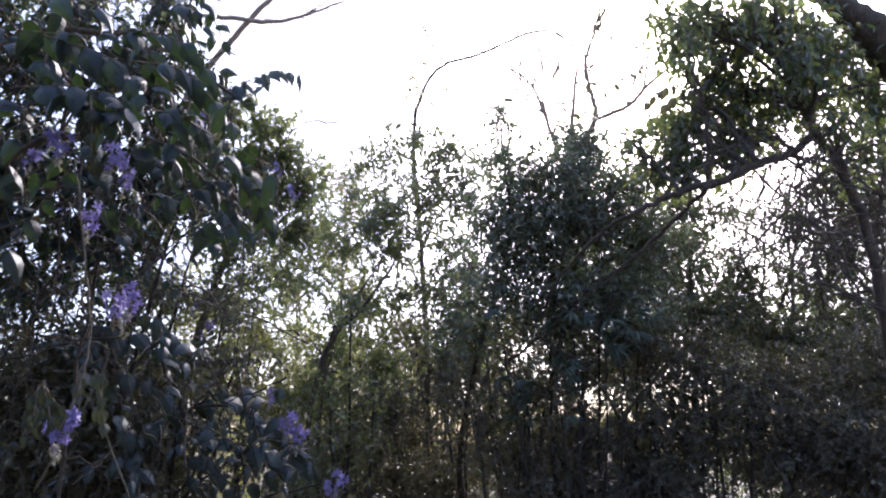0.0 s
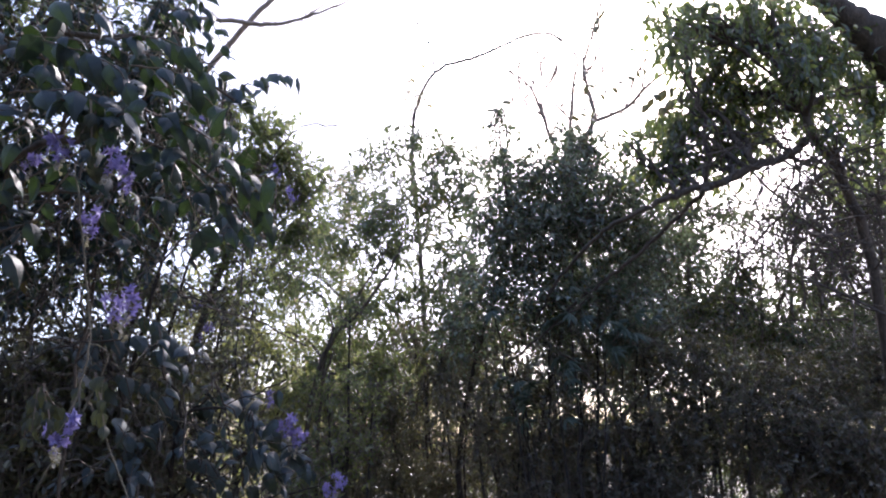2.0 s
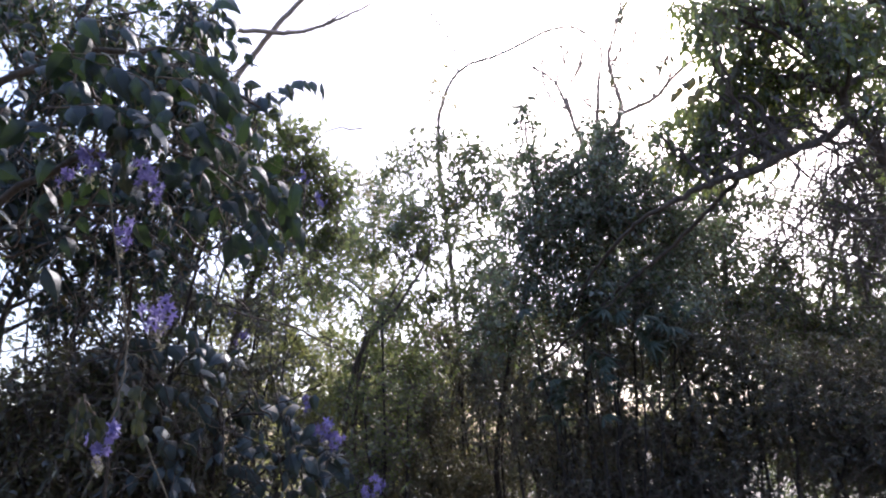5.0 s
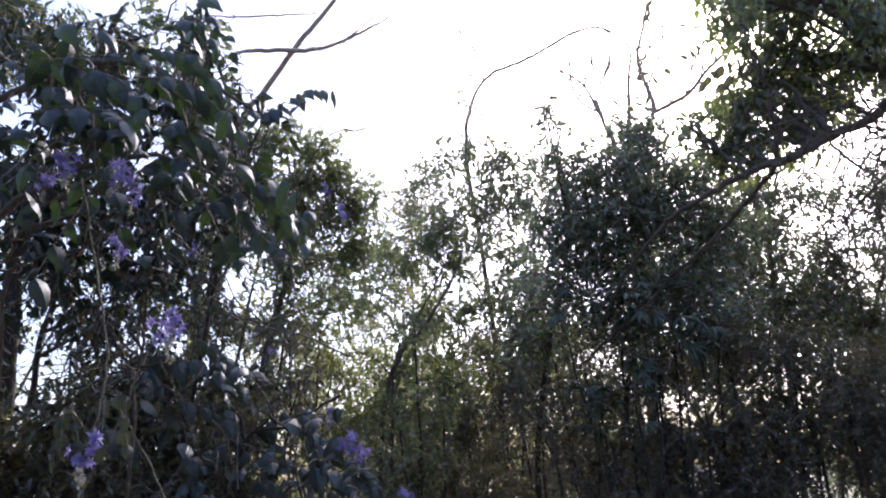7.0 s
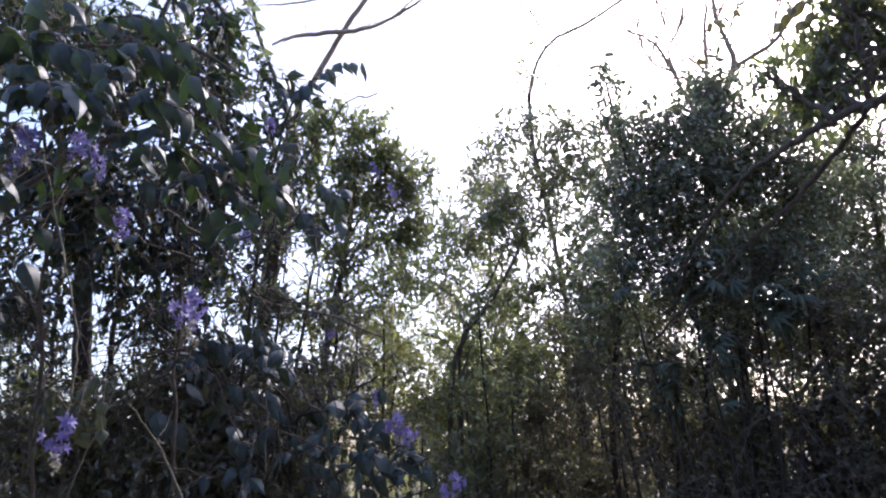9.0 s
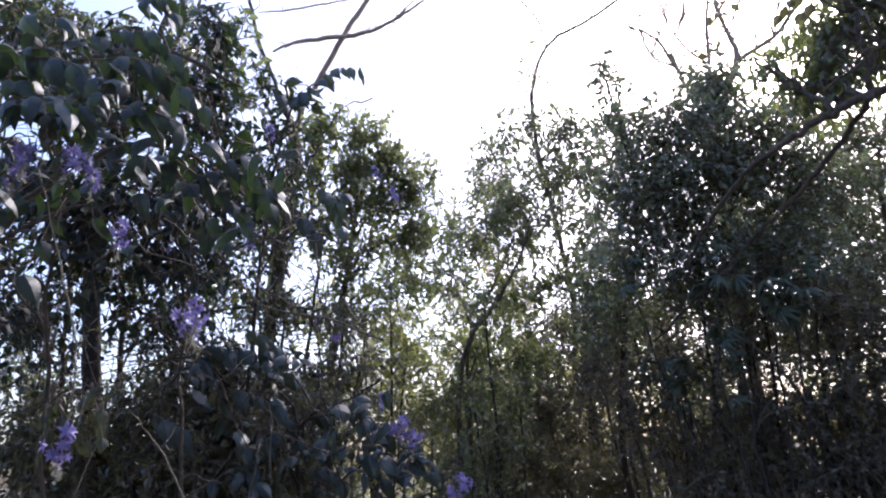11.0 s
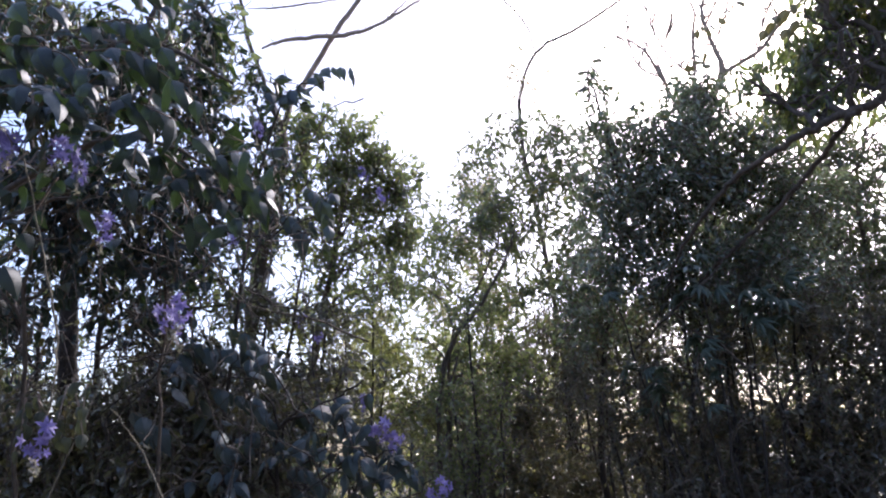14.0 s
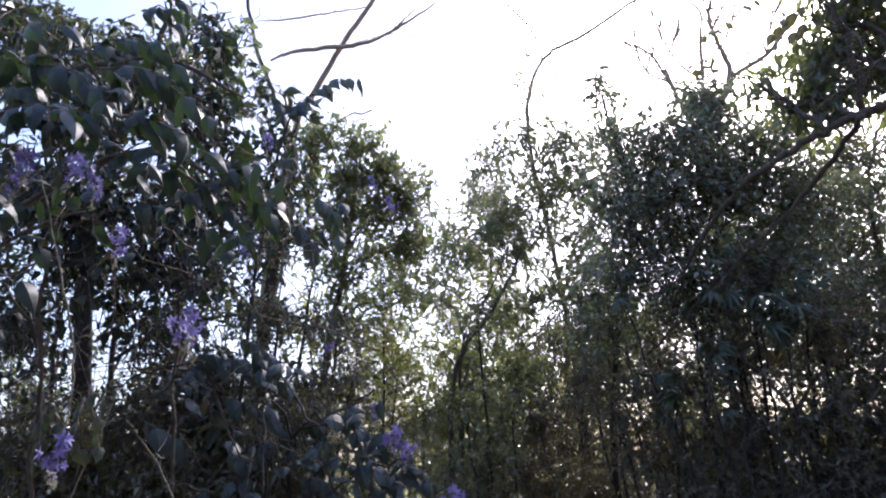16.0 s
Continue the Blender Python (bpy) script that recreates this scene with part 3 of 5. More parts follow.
# ---- bushy tree ----
bush_trunks = [
    [(0.29, 7.72, -0.15, 0.04), (0.19, 7.15, 1.61, 0.033), (0.39, 6.61, 2.63, 0.024), (0.66, 5.95, 3.67, 0.014), (0.55, 5.33, 4.60, 0.01)],
    [(0.90, 7.72, -0.15, 0.04), (1.08, 7.07, 1.84, 0.033), (1.35, 6.42, 3.20, 0.022), (1.53, 5.92, 4.41, 0.011), (1.56, 5.74, 4.97, 0.008)],
]
bush_clumps = [
    (0.54, 5.24, 4.58, 0.13, 0.19, 0.42),
    (0.65, 5.45, 4.24, 0.35, 0.27, 0.50),
    (1.10, 5.67, 4.22, 0.42, 0.28, 0.59),
    (1.56, 5.95, 4.65, 0.30, 0.27, 0.59),
    (0.48, 5.81, 3.80, 0.36, 0.34, 0.56),
    (0.96, 5.82, 3.74, 0.56, 0.39, 0.73),
    (1.57, 5.98, 3.92, 0.52, 0.41, 0.67),
    (2.16, 6.42, 4.50, 0.38, 0.29, 0.66),
    (2.12, 6.25, 3.71, 0.48, 0.42, 0.64),
    (0.54, 6.01, 3.15, 0.45, 0.34, 0.64),
    (1.10, 6.03, 3.10, 0.51, 0.39, 0.73),
    (1.72, 6.03, 3.10, 0.51, 0.39, 0.73),
    (0.27, 6.33, 2.82, 0.41, 0.35, 0.56),
]
bush_clumps += [
    (1.44, 6.69, 5.19, 0.24, 0.27, 0.41),
    (1.65, 6.93, 4.69, 0.36, 0.30, 0.55),
    (0.93, 7.64, 3.17, 0.29, 0.25, 0.56),
    (0.31, 7.10, 3.71, 0.30, 0.33, 0.42),
    (1.66, 7.65, 3.89, 0.38, 0.32, 0.55),
    (2.67, 7.72, 3.29, 0.48, 0.36, 0.48),
    (2.47, 8.54, 3.91, 0.76, 0.48, 0.62),
    (1.44, 7.27, 2.92, 0.52, 0.35, 0.62),
    (2.10, 7.60, 2.55, 0.52, 0.35, 0.48),
]
bush_clumps += [
    (0.83, 5.89, 4.22, 0.33, 0.22, 0.49),
    (1.25, 5.89, 4.34, 0.28, 0.22, 0.56),
    (0.95, 6.11, 3.95, 0.39, 0.28, 0.49),
    (1.40, 6.02, 4.01, 0.34, 0.28, 0.56),
    (1.78, 5.87, 4.15, 0.28, 0.22, 0.49),
    (1.72, 6.15, 3.79, 0.34, 0.26, 0.56),
    (2.16, 6.28, 4.00, 0.30, 0.24, 0.42),
    (2.22, 6.61, 3.67, 0.37, 0.25, 0.42),
    (2.65, 6.63, 3.85, 0.32, 0.32, 0.35),
    (1.43, 5.83, 4.60, 0.17, 0.23, 0.42),
    (1.17, 6.32, 3.60, 0.40, 0.26, 0.49),
    (1.69, 6.39, 3.44, 0.41, 0.23, 0.49),
]
bush_clumps += [
    (0.77, 6.08, 3.43, 0.29, 0.26, 0.40),
    (1.07, 6.00, 3.53, 0.29, 0.26, 0.30),
    (0.58, 6.08, 3.80, 0.24, 0.24, 0.30),
]
plant("bushy_tree", "bushy tree with dense small dark glossy leaves", "tree", bush_trunks, bush_clumps, DARK_BARK, HAZY_BUSH_LEAF, 0.012, size=(0.056, 0.028), twig_len=0.22, per_twig=6, gap=-1)

# ---- big tree with an arching limb ----
big_trunks = [
    [(4.17, 6.20, -0.63, 0.06), (3.77, 5.32, 2.06, 0.05), (3.61, 5.00, 3.04, 0.044), (3.39, 4.79, 3.69, 0.04), (3.11, 4.64, 4.14, 0.036), (3.02, 4.62, 4.53, 0.026), (2.91, 4.54, 5.10, 0.018), (2.81, 4.41, 5.82, 0.016)],
    [(3.11, 4.64, 4.14, 0.04), (2.90, 4.69, 3.98, 0.036), (2.61, 4.68, 3.87, 0.034), (2.31, 4.67, 3.73, 0.033), (2.08, 4.69, 3.68, 0.028), (1.83, 4.72, 3.58, 0.026), (1.53, 4.86, 3.48, 0.02), (1.30, 5.11, 3.35, 0.017), (1.02, 5.45, 3.05, 0.013), (0.86, 5.70, 2.75, 0.008)],
]
big_trunks += [
    [(2.10, 4.43, 3.59, 0.022), (2.11, 4.77, 3.61, 0.02), (2.04, 5.17, 3.54, 0.019), (1.68, 5.51, 3.26, 0.017), (1.36, 5.66, 3.03, 0.014), (1.01, 5.79, 2.73, 0.009)],
    [(2.14, 4.26, 3.53, 0.012), (2.23, 4.23, 3.62, 0.011), (2.49, 4.30, 3.70, 0.009), (2.78, 4.31, 3.84, 0.007)],
    [(4.95, 6.67, -0.80, 0.26), (4.74, 5.26, 3.54, 0.24), (4.34, 4.90, 4.65, 0.22), (3.97, 4.76, 5.07, 0.19), (3.73, 4.69, 5.28, 0.14), (3.48, 4.63, 5.47, 0.1), (3.22, 4.55, 5.71, 0.08)],
]
big_clumps = [
    (2.14, 4.81, 5.24, 0.28, 0.31, 0.79),
    (2.55, 4.81, 5.24, 0.41, 0.36, 0.94),
    (3.02, 4.78, 5.34, 0.41, 0.36, 0.99),
    (3.48, 4.86, 5.09, 0.41, 0.36, 0.99),
    (3.90, 4.99, 4.70, 0.31, 0.41, 0.99),
    (2.50, 4.97, 4.75, 0.36, 0.28, 0.99),
    (2.22, 5.08, 4.41, 0.28, 0.26, 0.99),
    (2.04, 5.19, 4.06, 0.26, 0.18, 0.87),
    (2.92, 5.00, 4.65, 0.36, 0.26, 0.73),
    (3.33, 5.00, 4.65, 0.31, 0.26, 0.53),
    (3.79, 5.16, 4.16, 0.31, 0.26, 0.53),
    (2.56, 5.14, 4.23, 0.31, 0.18, 0.79),
    (2.42, 5.97, 4.91, 0.28, 0.28, 0.66),
]
big_clumps += [
    (2.76, 5.00, 4.33, 0.25, 0.18, 0.66),
    (2.15, 4.92, 3.93, 0.20, 0.15, 0.66),
    (1.68, 5.11, 4.31, 0.23, 0.15, 0.50),
]
big_clumps += [
    (2.40, 5.00, 4.49, 0.31, 0.26, 0.29),
    (2.52, 4.92, 4.12, 0.23, 0.25, 0.29),
    (2.22, 5.12, 4.21, 0.23, 0.21, 0.22),
    (2.64, 5.02, 4.69, 0.27, 0.22, 0.29),
    (2.22, 5.11, 4.62, 0.16, 0.27, 0.16),
]
big_clumps += [
    (1.79, 4.13, 4.92, 0.20, 0.18, 0.30),
    (2.12, 4.18, 5.01, 0.21, 0.18, 0.45),
    (1.96, 4.25, 4.66, 0.15, 0.15, 0.35),
    (2.48, 4.21, 5.07, 0.24, 0.19, 0.40),
]
low_clumps = [
    (2.93, 4.37, 4.64, 0.28, 0.28, 0.96),
    (3.10, 4.46, 4.06, 0.23, 0.18, 0.50),
]
plant("arching_tree", "large tree with an arching limb and hanging dark leaves", "tree", big_trunks, big_clumps + low_clumps, BARK, HANGING_LEAF, 0.022, bearing=2, size=(0.085, 0.034), twig_len=0.28, per_twig=7, gap=-1, droop=0.7)

# ---- right thicket ----
thicket_trunks = [
    [(4.35, 10.12, -1.03, 0.04), (4.43, 9.01, 2.37, 0.03), (4.90, 8.46, 4.04, 0.024), (5.06, 8.02, 5.40, 0.015)],
    [(5.35, 10.35, -1.09, 0.05), (5.34, 9.08, 2.78, 0.04), (5.67, 8.53, 4.48, 0.03), (5.83, 8.20, 5.49, 0.02)],
    [(3.64, 10.12, -1.04, 0.04), (3.55, 8.88, 2.75, 0.03), (3.39, 8.15, 4.35, 0.02), (3.62, 7.93, 5.02, 0.012)],
]
thicket_clumps = [
    (3.47, 8.17, 4.28, 0.47, 0.54, 0.80),
    (4.17, 8.27, 3.98, 0.54, 0.47, 0.70),
    (5.06, 8.51, 3.89, 0.56, 0.48, 0.5),
    (5.70, 8.36, 4.34, 0.64, 0.64, 0.90),
    (5.06, 8.22, 4.80, 0.48, 0.48, 0.50),
    (6.02, 8.61, 3.59, 0.56, 0.48, 0.80),
    (3.62, 8.27, 3.35, 0.68, 0.46, 1.2),
    (4.45, 8.34, 3.13, 0.68, 0.46, 1.2),
    (5.29, 8.41, 2.92, 0.68, 0.53, 1.2),
    (4.44, 8.40, 4.87, 0.57, 0.37, 0.20),
    (3.84, 7.82, 4.72, 0.53, 0.34, 0.25),
    (3.08, 7.82, 4.72, 0.46, 0.34, 0.80),
    (3.71, 8.12, 5.10, 0.40, 0.32, 0.20),
]
thicket_clumps += [
    (6.04, 7.98, 4.87, 0.47, 0.62, 0.70),
    (5.54, 8.09, 5.18, 0.48, 0.40, 0.70),
    (3.28, 8.94, 4.06, 0.64, 0.56, 0.70),
    (2.95, 8.94, 3.16, 0.62, 0.48, 0.9),
]
thicket = plant("thicket_tree", "tangled thin-stemmed tree with sparse brownish leaves", "tree", thicket_trunks, thicket_clumps, BARK, TREE_LEAF, 0.018, size=(0.06, 0.027), gap=-0.3)

# ---- undergrowth ----
def shrub(label, clumps, leaf_mat, **kw):
    cx, cy = np.mean([c[0] for c in clumps]), np.mean([c[1] for c in clumps])
    stems = []
    for c in clumps:
        b = (cx + 0.5 * (c[0] - cx) + rng.normal(0, 0.08), cy + 0.5 * (c[1] - cy) + rng.normal(0, 0.08), 0)
        stems.append([(*b, 0.022), (0.5 * b[0] + 0.5 * c[0] + rng.normal(0, 0.05), 0.5 * b[1] + 0.5 * c[1], c[2] * 0.5, 0.016), (c[0], c[1], c[2], 0.008)])
    return plant("shrub", label, "shrub", stems, clumps, DARK_BARK, leaf_mat, 0.012, "undergrowth shrubs", **kw)


shrub("dark dense shrub in deep shade", [
    (0.30, 6.17, 2.02, 0.43, 0.43, 0.21),
    (0.78, 6.01, 2.22, 0.43, 0.37, 0.26),
    (1.31, 5.94, 2.42, 0.43, 0.37, 0.28),
    (0.73, 6.20, 1.61, 0.48, 0.37, 0.21),
    (1.29, 6.03, 1.81, 0.47, 0.42, 0.28),
    (1.10, 6.01, 1.22, 0.61, 0.35, 0.53)], SHRUB_LEAF, size=(0.046, 0.022), twig_len=0.26, per_twig=7, gap=-1)
shrub("tall dark shrub with drooping leaves", [
    (1.87, 5.81, 2.51, 0.42, 0.37, 0.28),
    (2.39, 5.85, 2.36, 0.47, 0.42, 0.24),
    (1.86, 5.79, 1.90, 0.46, 0.35, 0.26),
    (2.46, 5.84, 1.75, 0.46, 0.41, 0.28),
    (1.94, 5.77, 1.33, 0.54, 0.34, 0.60)], SHRUB_LEAF, size=(0.046, 0.022), twig_len=0.26, per_twig=7, gap=-1)
shrub("broad shrub in deep shade", [
    (3.02, 5.89, 2.26, 0.47, 0.42, 0.39),
    (3.43, 5.73, 2.09, 0.51, 0.41, 0.46),
    (3.93, 5.67, 2.29, 0.46, 0.51, 0.46),
    (2.91, 5.68, 1.61, 0.49, 0.39, 0.46),
    (1.75, 6.14, 1.39, 0.56, 0.26, 0.59),
    (3.47, 5.50, 1.52, 0.52, 0.38, 1.0)], SHRUB_LEAF, size=(0.046, 0.022), twig_len=0.26, per_twig=7, gap=-1)
shrub("loose shrub with thin upright stems", [
    (-1.26, 7.95, 1.74, 0.62, 0.48, 0.53),
    (-0.65, 7.84, 2.07, 0.55, 0.48, 0.44),
    (-0.56, 7.86, 1.35, 0.67, 0.40, 0.53),
    (-1.42, 7.52, 1.12, 0.70, 0.38, 0.53),
    (0.04, 7.90, 2.55, 0.42, 0.42, 0.40),
    (0.30, 7.35, 2.29, 0.33, 0.39, 0.28),
    (1.85, 9.60, 2.66, 0.53, 0.46, 0.25),
    (2.12, 9.70, 1.98, 0.45, 0.45, 0.25),
    (0.83, 9.29, 2.77, 0.46, 0.38, 0.19),
    (-0.40, 8.91, 3.24, 0.46, 0.38, 0.50),
    (0.11, 8.12, 1.22, 0.55, 0.41, 0.56)], SHRUB_LEAF, size=(0.06, 0.027), twig_len=0.26, per_twig=7, gap=-1)
shrub("low dull green shrub in the shade", [
    (-3.89, 4.13, 1.84, 0.46, 0.25, 1.2),
    (-3.42, 4.51, 1.77, 0.48, 0.26, 1.1),
    (-2.96, 4.75, 2.09, 0.41, 0.27, 0.9),
    (-3.86, 4.25, 2.13, 0.43, 0.17, 0.7),
    (-3.41, 4.18, 1.47, 0.60, 0.24, 1.6),
    (-2.79, 4.79, 1.49, 0.48, 0.26, 1.2)], UNDER_LEAF, size=(0.06, 0.027), twig_len=0.26, per_twig=7, gap=-1)
shrub("twiggy shrub under the vine, dull green", [
    (-2.88, 4.33, 2.51, 0.44, 0.28, 0.30),
    (-2.33, 4.40, 2.28, 0.44, 0.28, 0.21),
    (-2.52, 4.32, 1.89, 0.46, 0.27, 0.61),
    (-1.84, 4.32, 1.89, 0.42, 0.30, 0.61),
    (-2.62, 4.25, 1.46, 0.47, 0.25, 0.81),
    (-1.90, 4.26, 1.43, 0.43, 0.25, 0.81),
    (-2.63, 3.85, 2.06, 0.24, 0.21, 0.39),
    (-2.49, 4.23, 2.18, 0.30, 0.23, 0.30),
    (-2.15, 4.67, 2.76, 0.39, 0.26, 0.30),
    (-1.74, 4.89, 2.72, 0.27, 0.23, 0.27),
    (-1.58, 4.83, 2.26, 0.39, 0.30, 0.30),
    (-1.45, 5.02, 1.69, 0.43, 0.35, 0.30)], UNDER_LEAF, size=(0.06, 0.027), twig_len=0.26, per_twig=7, gap=-1)
# Takes the leaf whose colour carries the sunlight.
shrub("loose shrub with sunlight tinted into its yellow-green leaves", [
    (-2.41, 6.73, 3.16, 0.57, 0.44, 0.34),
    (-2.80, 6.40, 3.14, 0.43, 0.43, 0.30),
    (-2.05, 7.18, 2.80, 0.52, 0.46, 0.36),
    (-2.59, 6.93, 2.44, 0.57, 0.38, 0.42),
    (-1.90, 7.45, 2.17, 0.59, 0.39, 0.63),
    (-2.11, 6.85, 3.68, 0.39, 0.33, 0.20)], SUNLIT_TINT_LEAF, size=(0.065, 0.03), twig_len=0.26, per_twig=7, gap=-1)
shrub("leafy understorey with small glossy leaves", [
    (-1.01, 6.76, 3.05, 0.38, 0.32, 0.20),
    (-1.19, 6.65, 2.24, 0.43, 0.31, 0.20),
    (-0.75, 6.92, 2.21, 0.32, 0.32, 0.25),
    (-1.00, 6.71, 1.74, 0.49, 0.34, 0.30),
    (-1.26, 6.67, 1.36, 0.49, 0.31, 0.35)], CREEPER_LEAF, size=(0.06, 0.028), twig_len=0.26, per_twig=7, gap=-1)
shrub("low leafy thicket in deep shade", [
    (2.20, 6.08, 2.14, 0.29, 0.26, 0.30),
    (0.70, 6.55, 2.76, 0.36, 0.30, 0.30),
    (0.42, 6.67, 3.28, 0.28, 0.31, 0.22),
    (0.24, 6.90, 2.70, 0.29, 0.38, 0.20),
    (1.03, 5.98, 2.83, 0.34, 0.25, 0.30),
    (1.50, 5.88, 2.81, 0.34, 0.25, 0.30),
    (1.85, 5.81, 2.68, 0.34, 0.25, 0.25),
    (0.79, 6.41, 2.22, 0.41, 0.29, 0.22),
    (1.40, 6.28, 2.43, 0.41, 0.32, 0.22)], SHRUB_LEAF, size=(0.044, 0.021), twig_len=0.22, per_twig=7, gap=-1)
shrub("low thicket of small dull leaves in deep shade", [
    (1.98, 6.12, 2.46, 0.41, 0.32, 0.25),
    (2.42, 5.86, 2.43, 0.41, 0.32, 0.25),
    (0.49, 6.47, 1.73, 0.41, 0.35, 0.22),
    (1.08, 6.30, 1.68, 0.46, 0.35, 0.25),
    (1.68, 6.06, 1.82, 0.46, 0.34, 0.25),
    (2.20, 5.89, 1.77, 0.46, 0.34, 0.28),
    (2.65, 5.58, 2.00, 0.45, 0.34, 0.30),
    (3.05, 5.39, 1.80, 0.45, 0.39, 0.35),
    (3.33, 5.22, 1.62, 0.39, 0.39, 0.35)], SHRUB_LEAF, size=(0.044, 0.021), twig_len=0.22, per_twig=7, gap=-1)
shrub("low dark undergrowth between the trunks", [
    (-0.85, 10.26, 3.05, 0.56, 0.47, 0.40),
    (-0.25, 10.32, 2.83, 0.56, 0.47, 0.40),
    (-0.73, 10.15, 2.20, 0.55, 0.46, 0.45),
    (0.07, 10.17, 2.33, 0.55, 0.46, 0.45),
    (-1.41, 9.86, 2.48, 0.54, 0.45, 0.35),
    (-2.02, 8.97, 1.64, 0.58, 0.50, 0.50),
    (-1.30, 9.30, 1.72, 0.60, 0.51, 0.50),
    (-0.51, 9.58, 1.73, 0.61, 0.52, 0.50),
    (0.32, 9.59, 1.65, 0.61, 0.52, 0.55),
    (1.12, 9.43, 1.65, 0.60, 0.52, 0.55),
    (1.89, 9.20, 1.72, 0.60, 0.51, 0.50),
    (2.59, 8.82, 1.79, 0.58, 0.50, 0.50),
    (3.20, 8.40, 1.85, 0.57, 0.49, 0.50),
    (-1.58, 8.84, 1.15, 0.73, 0.41, 0.60),
    (-0.17, 9.18, 1.13, 0.75, 0.42, 0.60),
    (1.37, 9.08, 1.13, 0.75, 0.42, 0.60)], UNDER_LEAF, size=(0.075, 0.036), twig_len=0.3, per_twig=7, gap=-1)
shrub("dull green leafy shrub beneath the vine", [
    (-2.90, 4.26, 2.21, 0.24, 0.19, 0.45),
    (-3.08, 4.15, 2.08, 0.24, 0.19, 0.45),
    (-2.92, 3.93, 1.95, 0.22, 0.18, 0.50),
    (-2.39, 4.34, 2.21, 0.27, 0.20, 0.70),
    (-2.10, 4.49, 2.15, 0.27, 0.20, 0.70),
    (-1.94, 4.77, 2.27, 0.24, 0.19, 0.50),
    (-2.09, 4.30, 1.87, 0.30, 0.20, 0.80),
    (-2.46, 4.10, 1.89, 0.26, 0.22, 0.80),
    (-2.42, 3.90, 1.62, 0.33, 0.21, 0.90),
    (-2.04, 4.11, 1.52, 0.33, 0.21, 0.90),
    (-2.65, 4.39, 2.38, 0.24, 0.19, 0.50)], UNDER_LEAF, size=(0.058, 0.028), twig_len=0.24, per_twig=6, gap=-1)

def palmate(seed):
    """A compound leaf: seven narrow drooping leaflets about a short stalk."""
    r = np.random.default_rng(seed)
    th = np.radians(np.linspace(-115, 115, 7)) + r.normal(0, 0.08, 7)
    along = np.stack([np.cos(th), np.sin(th), -0.45 + 0.12 * r.normal(size=7)], -1)
    L = 1.0 - 0.3 * np.abs(th) / 2 + r.normal(0, 0.05, 7)
    v, l, z = leaf_arrays(LARGE, np.zeros((7, 3)), along, np.tile((0, 0, 1.0), (7, 1)), L, L * 0.26, np.full(7, -0.25))
    v2, l2, z2 = tube_arrays([(np.array([(-0.6, 0, 0.25), (-0.3, 0, 0.1), (0, 0, 0)]), np.array([0.02, 0.018, 0.015]))], 4)
    return mesh_of("compound_leaf", np.concatenate([v, v2]), np.concatenate([l, l2 + len(v)]), np.concatenate([z, z2]), BLUE_LEAF, True)


PALMATES = [palmate(30 + k) for k in range(4)]
dusty = thing("shrub", (1.1, 5.9, 0), "slender shrub with dusty blue-green compound leaves", "shrub", "undergrowth shrubs")
dusty_heads = [(1.15, 5.40, 2.77, 5), (1.45, 5.44, 2.67, 9), (1.62, 5.47, 2.56, 7), (1.00, 5.54, 2.36, 6), (0.78, 5.68, 1.91, 4), (0.69, 5.73, 2.09, 5), (0.45, 5.64, 3.00, 4)]
for x, y, z, count in dusty_heads:
    b = (1.1 + 0.4 * (x - 1.1), 5.9 + 0.4 * (y - 5.9), 0)
    woody(dusty, "stalk", [(*b, 0.014), (0.5 * (b[0] + x) + 0.06, 0.5 * (b[1] + y) + 0.1, z * 0.55, 0.01), (x, y + 0.1, z, 0.005)], DARK_BARK, 6, 0.01, 6)
    for k in range(count):
        ob = part("compound_leaf", PALMATES[k % 4], dusty)
        at = Vector((x, y, z)) + Vector(rng.normal(0, 1, 3) * (0.16, 0.14, 0.09))
        turn = rng.uniform(150, 390)
        ob.matrix_basis = Matrix.Translation(at - dusty.location) @ pose(0, 0, 0, rng.normal(25, 18), rng.normal(0, 18), turn) @ Matrix.Scale(rng.uniform(0.13, 0.19), 4)
for pts in (
    [(0.61, 5.84, 2.41, 0.011), (0.92, 5.56, 2.63, 0.01), (1.20, 5.49, 2.84, 0.008), (1.42, 5.41, 3.06, 0.005)],
    [(1.03, 5.51, 2.46, 0.006), (1.22, 5.54, 2.34, 0.009), (1.55, 5.69, 1.90, 0.012), (1.67, 5.88, 1.32, 0.014)],
    [(1.58, 5.83, 1.80, 0.016), (1.75, 5.74, 2.07, 0.014), (2.03, 5.65, 2.33, 0.009)],
):
    woody(dusty, "branch", pts, BARK, 6, 0.006, 6)

# ---- bare trees against the sky ----
def bare_tree(name, label, trunks, mat, thin=0.004):
    ob = thing(name, (trunks[0][0][0], trunks[0][0][1], 0.0), label, "tree")
    for i, t in enumerate(trunks):
        woody(ob, "trunk" if i == 0 else "branch", t, mat, 5, 0.004, 6)
        if i:  # fine side shoots
            xyz, r = smooth_path(t, 6)
            for q in range(3, len(xyz)):
                d = unit(rng.normal(size=3) + (0.1, 0, 0.9)) * rng.uniform(0.2, 0.7)
                woody(ob, "shoot", [(*xyz[q], min(thin, r[q] * 0.7)), (*(xyz[q] + d * 0.55 + rng.normal(0, 0.02, 3)), thin * 0.6), (*(xyz[q] + d), thin * 0.3)], mat, 3, 0.006, 4)
    return ob


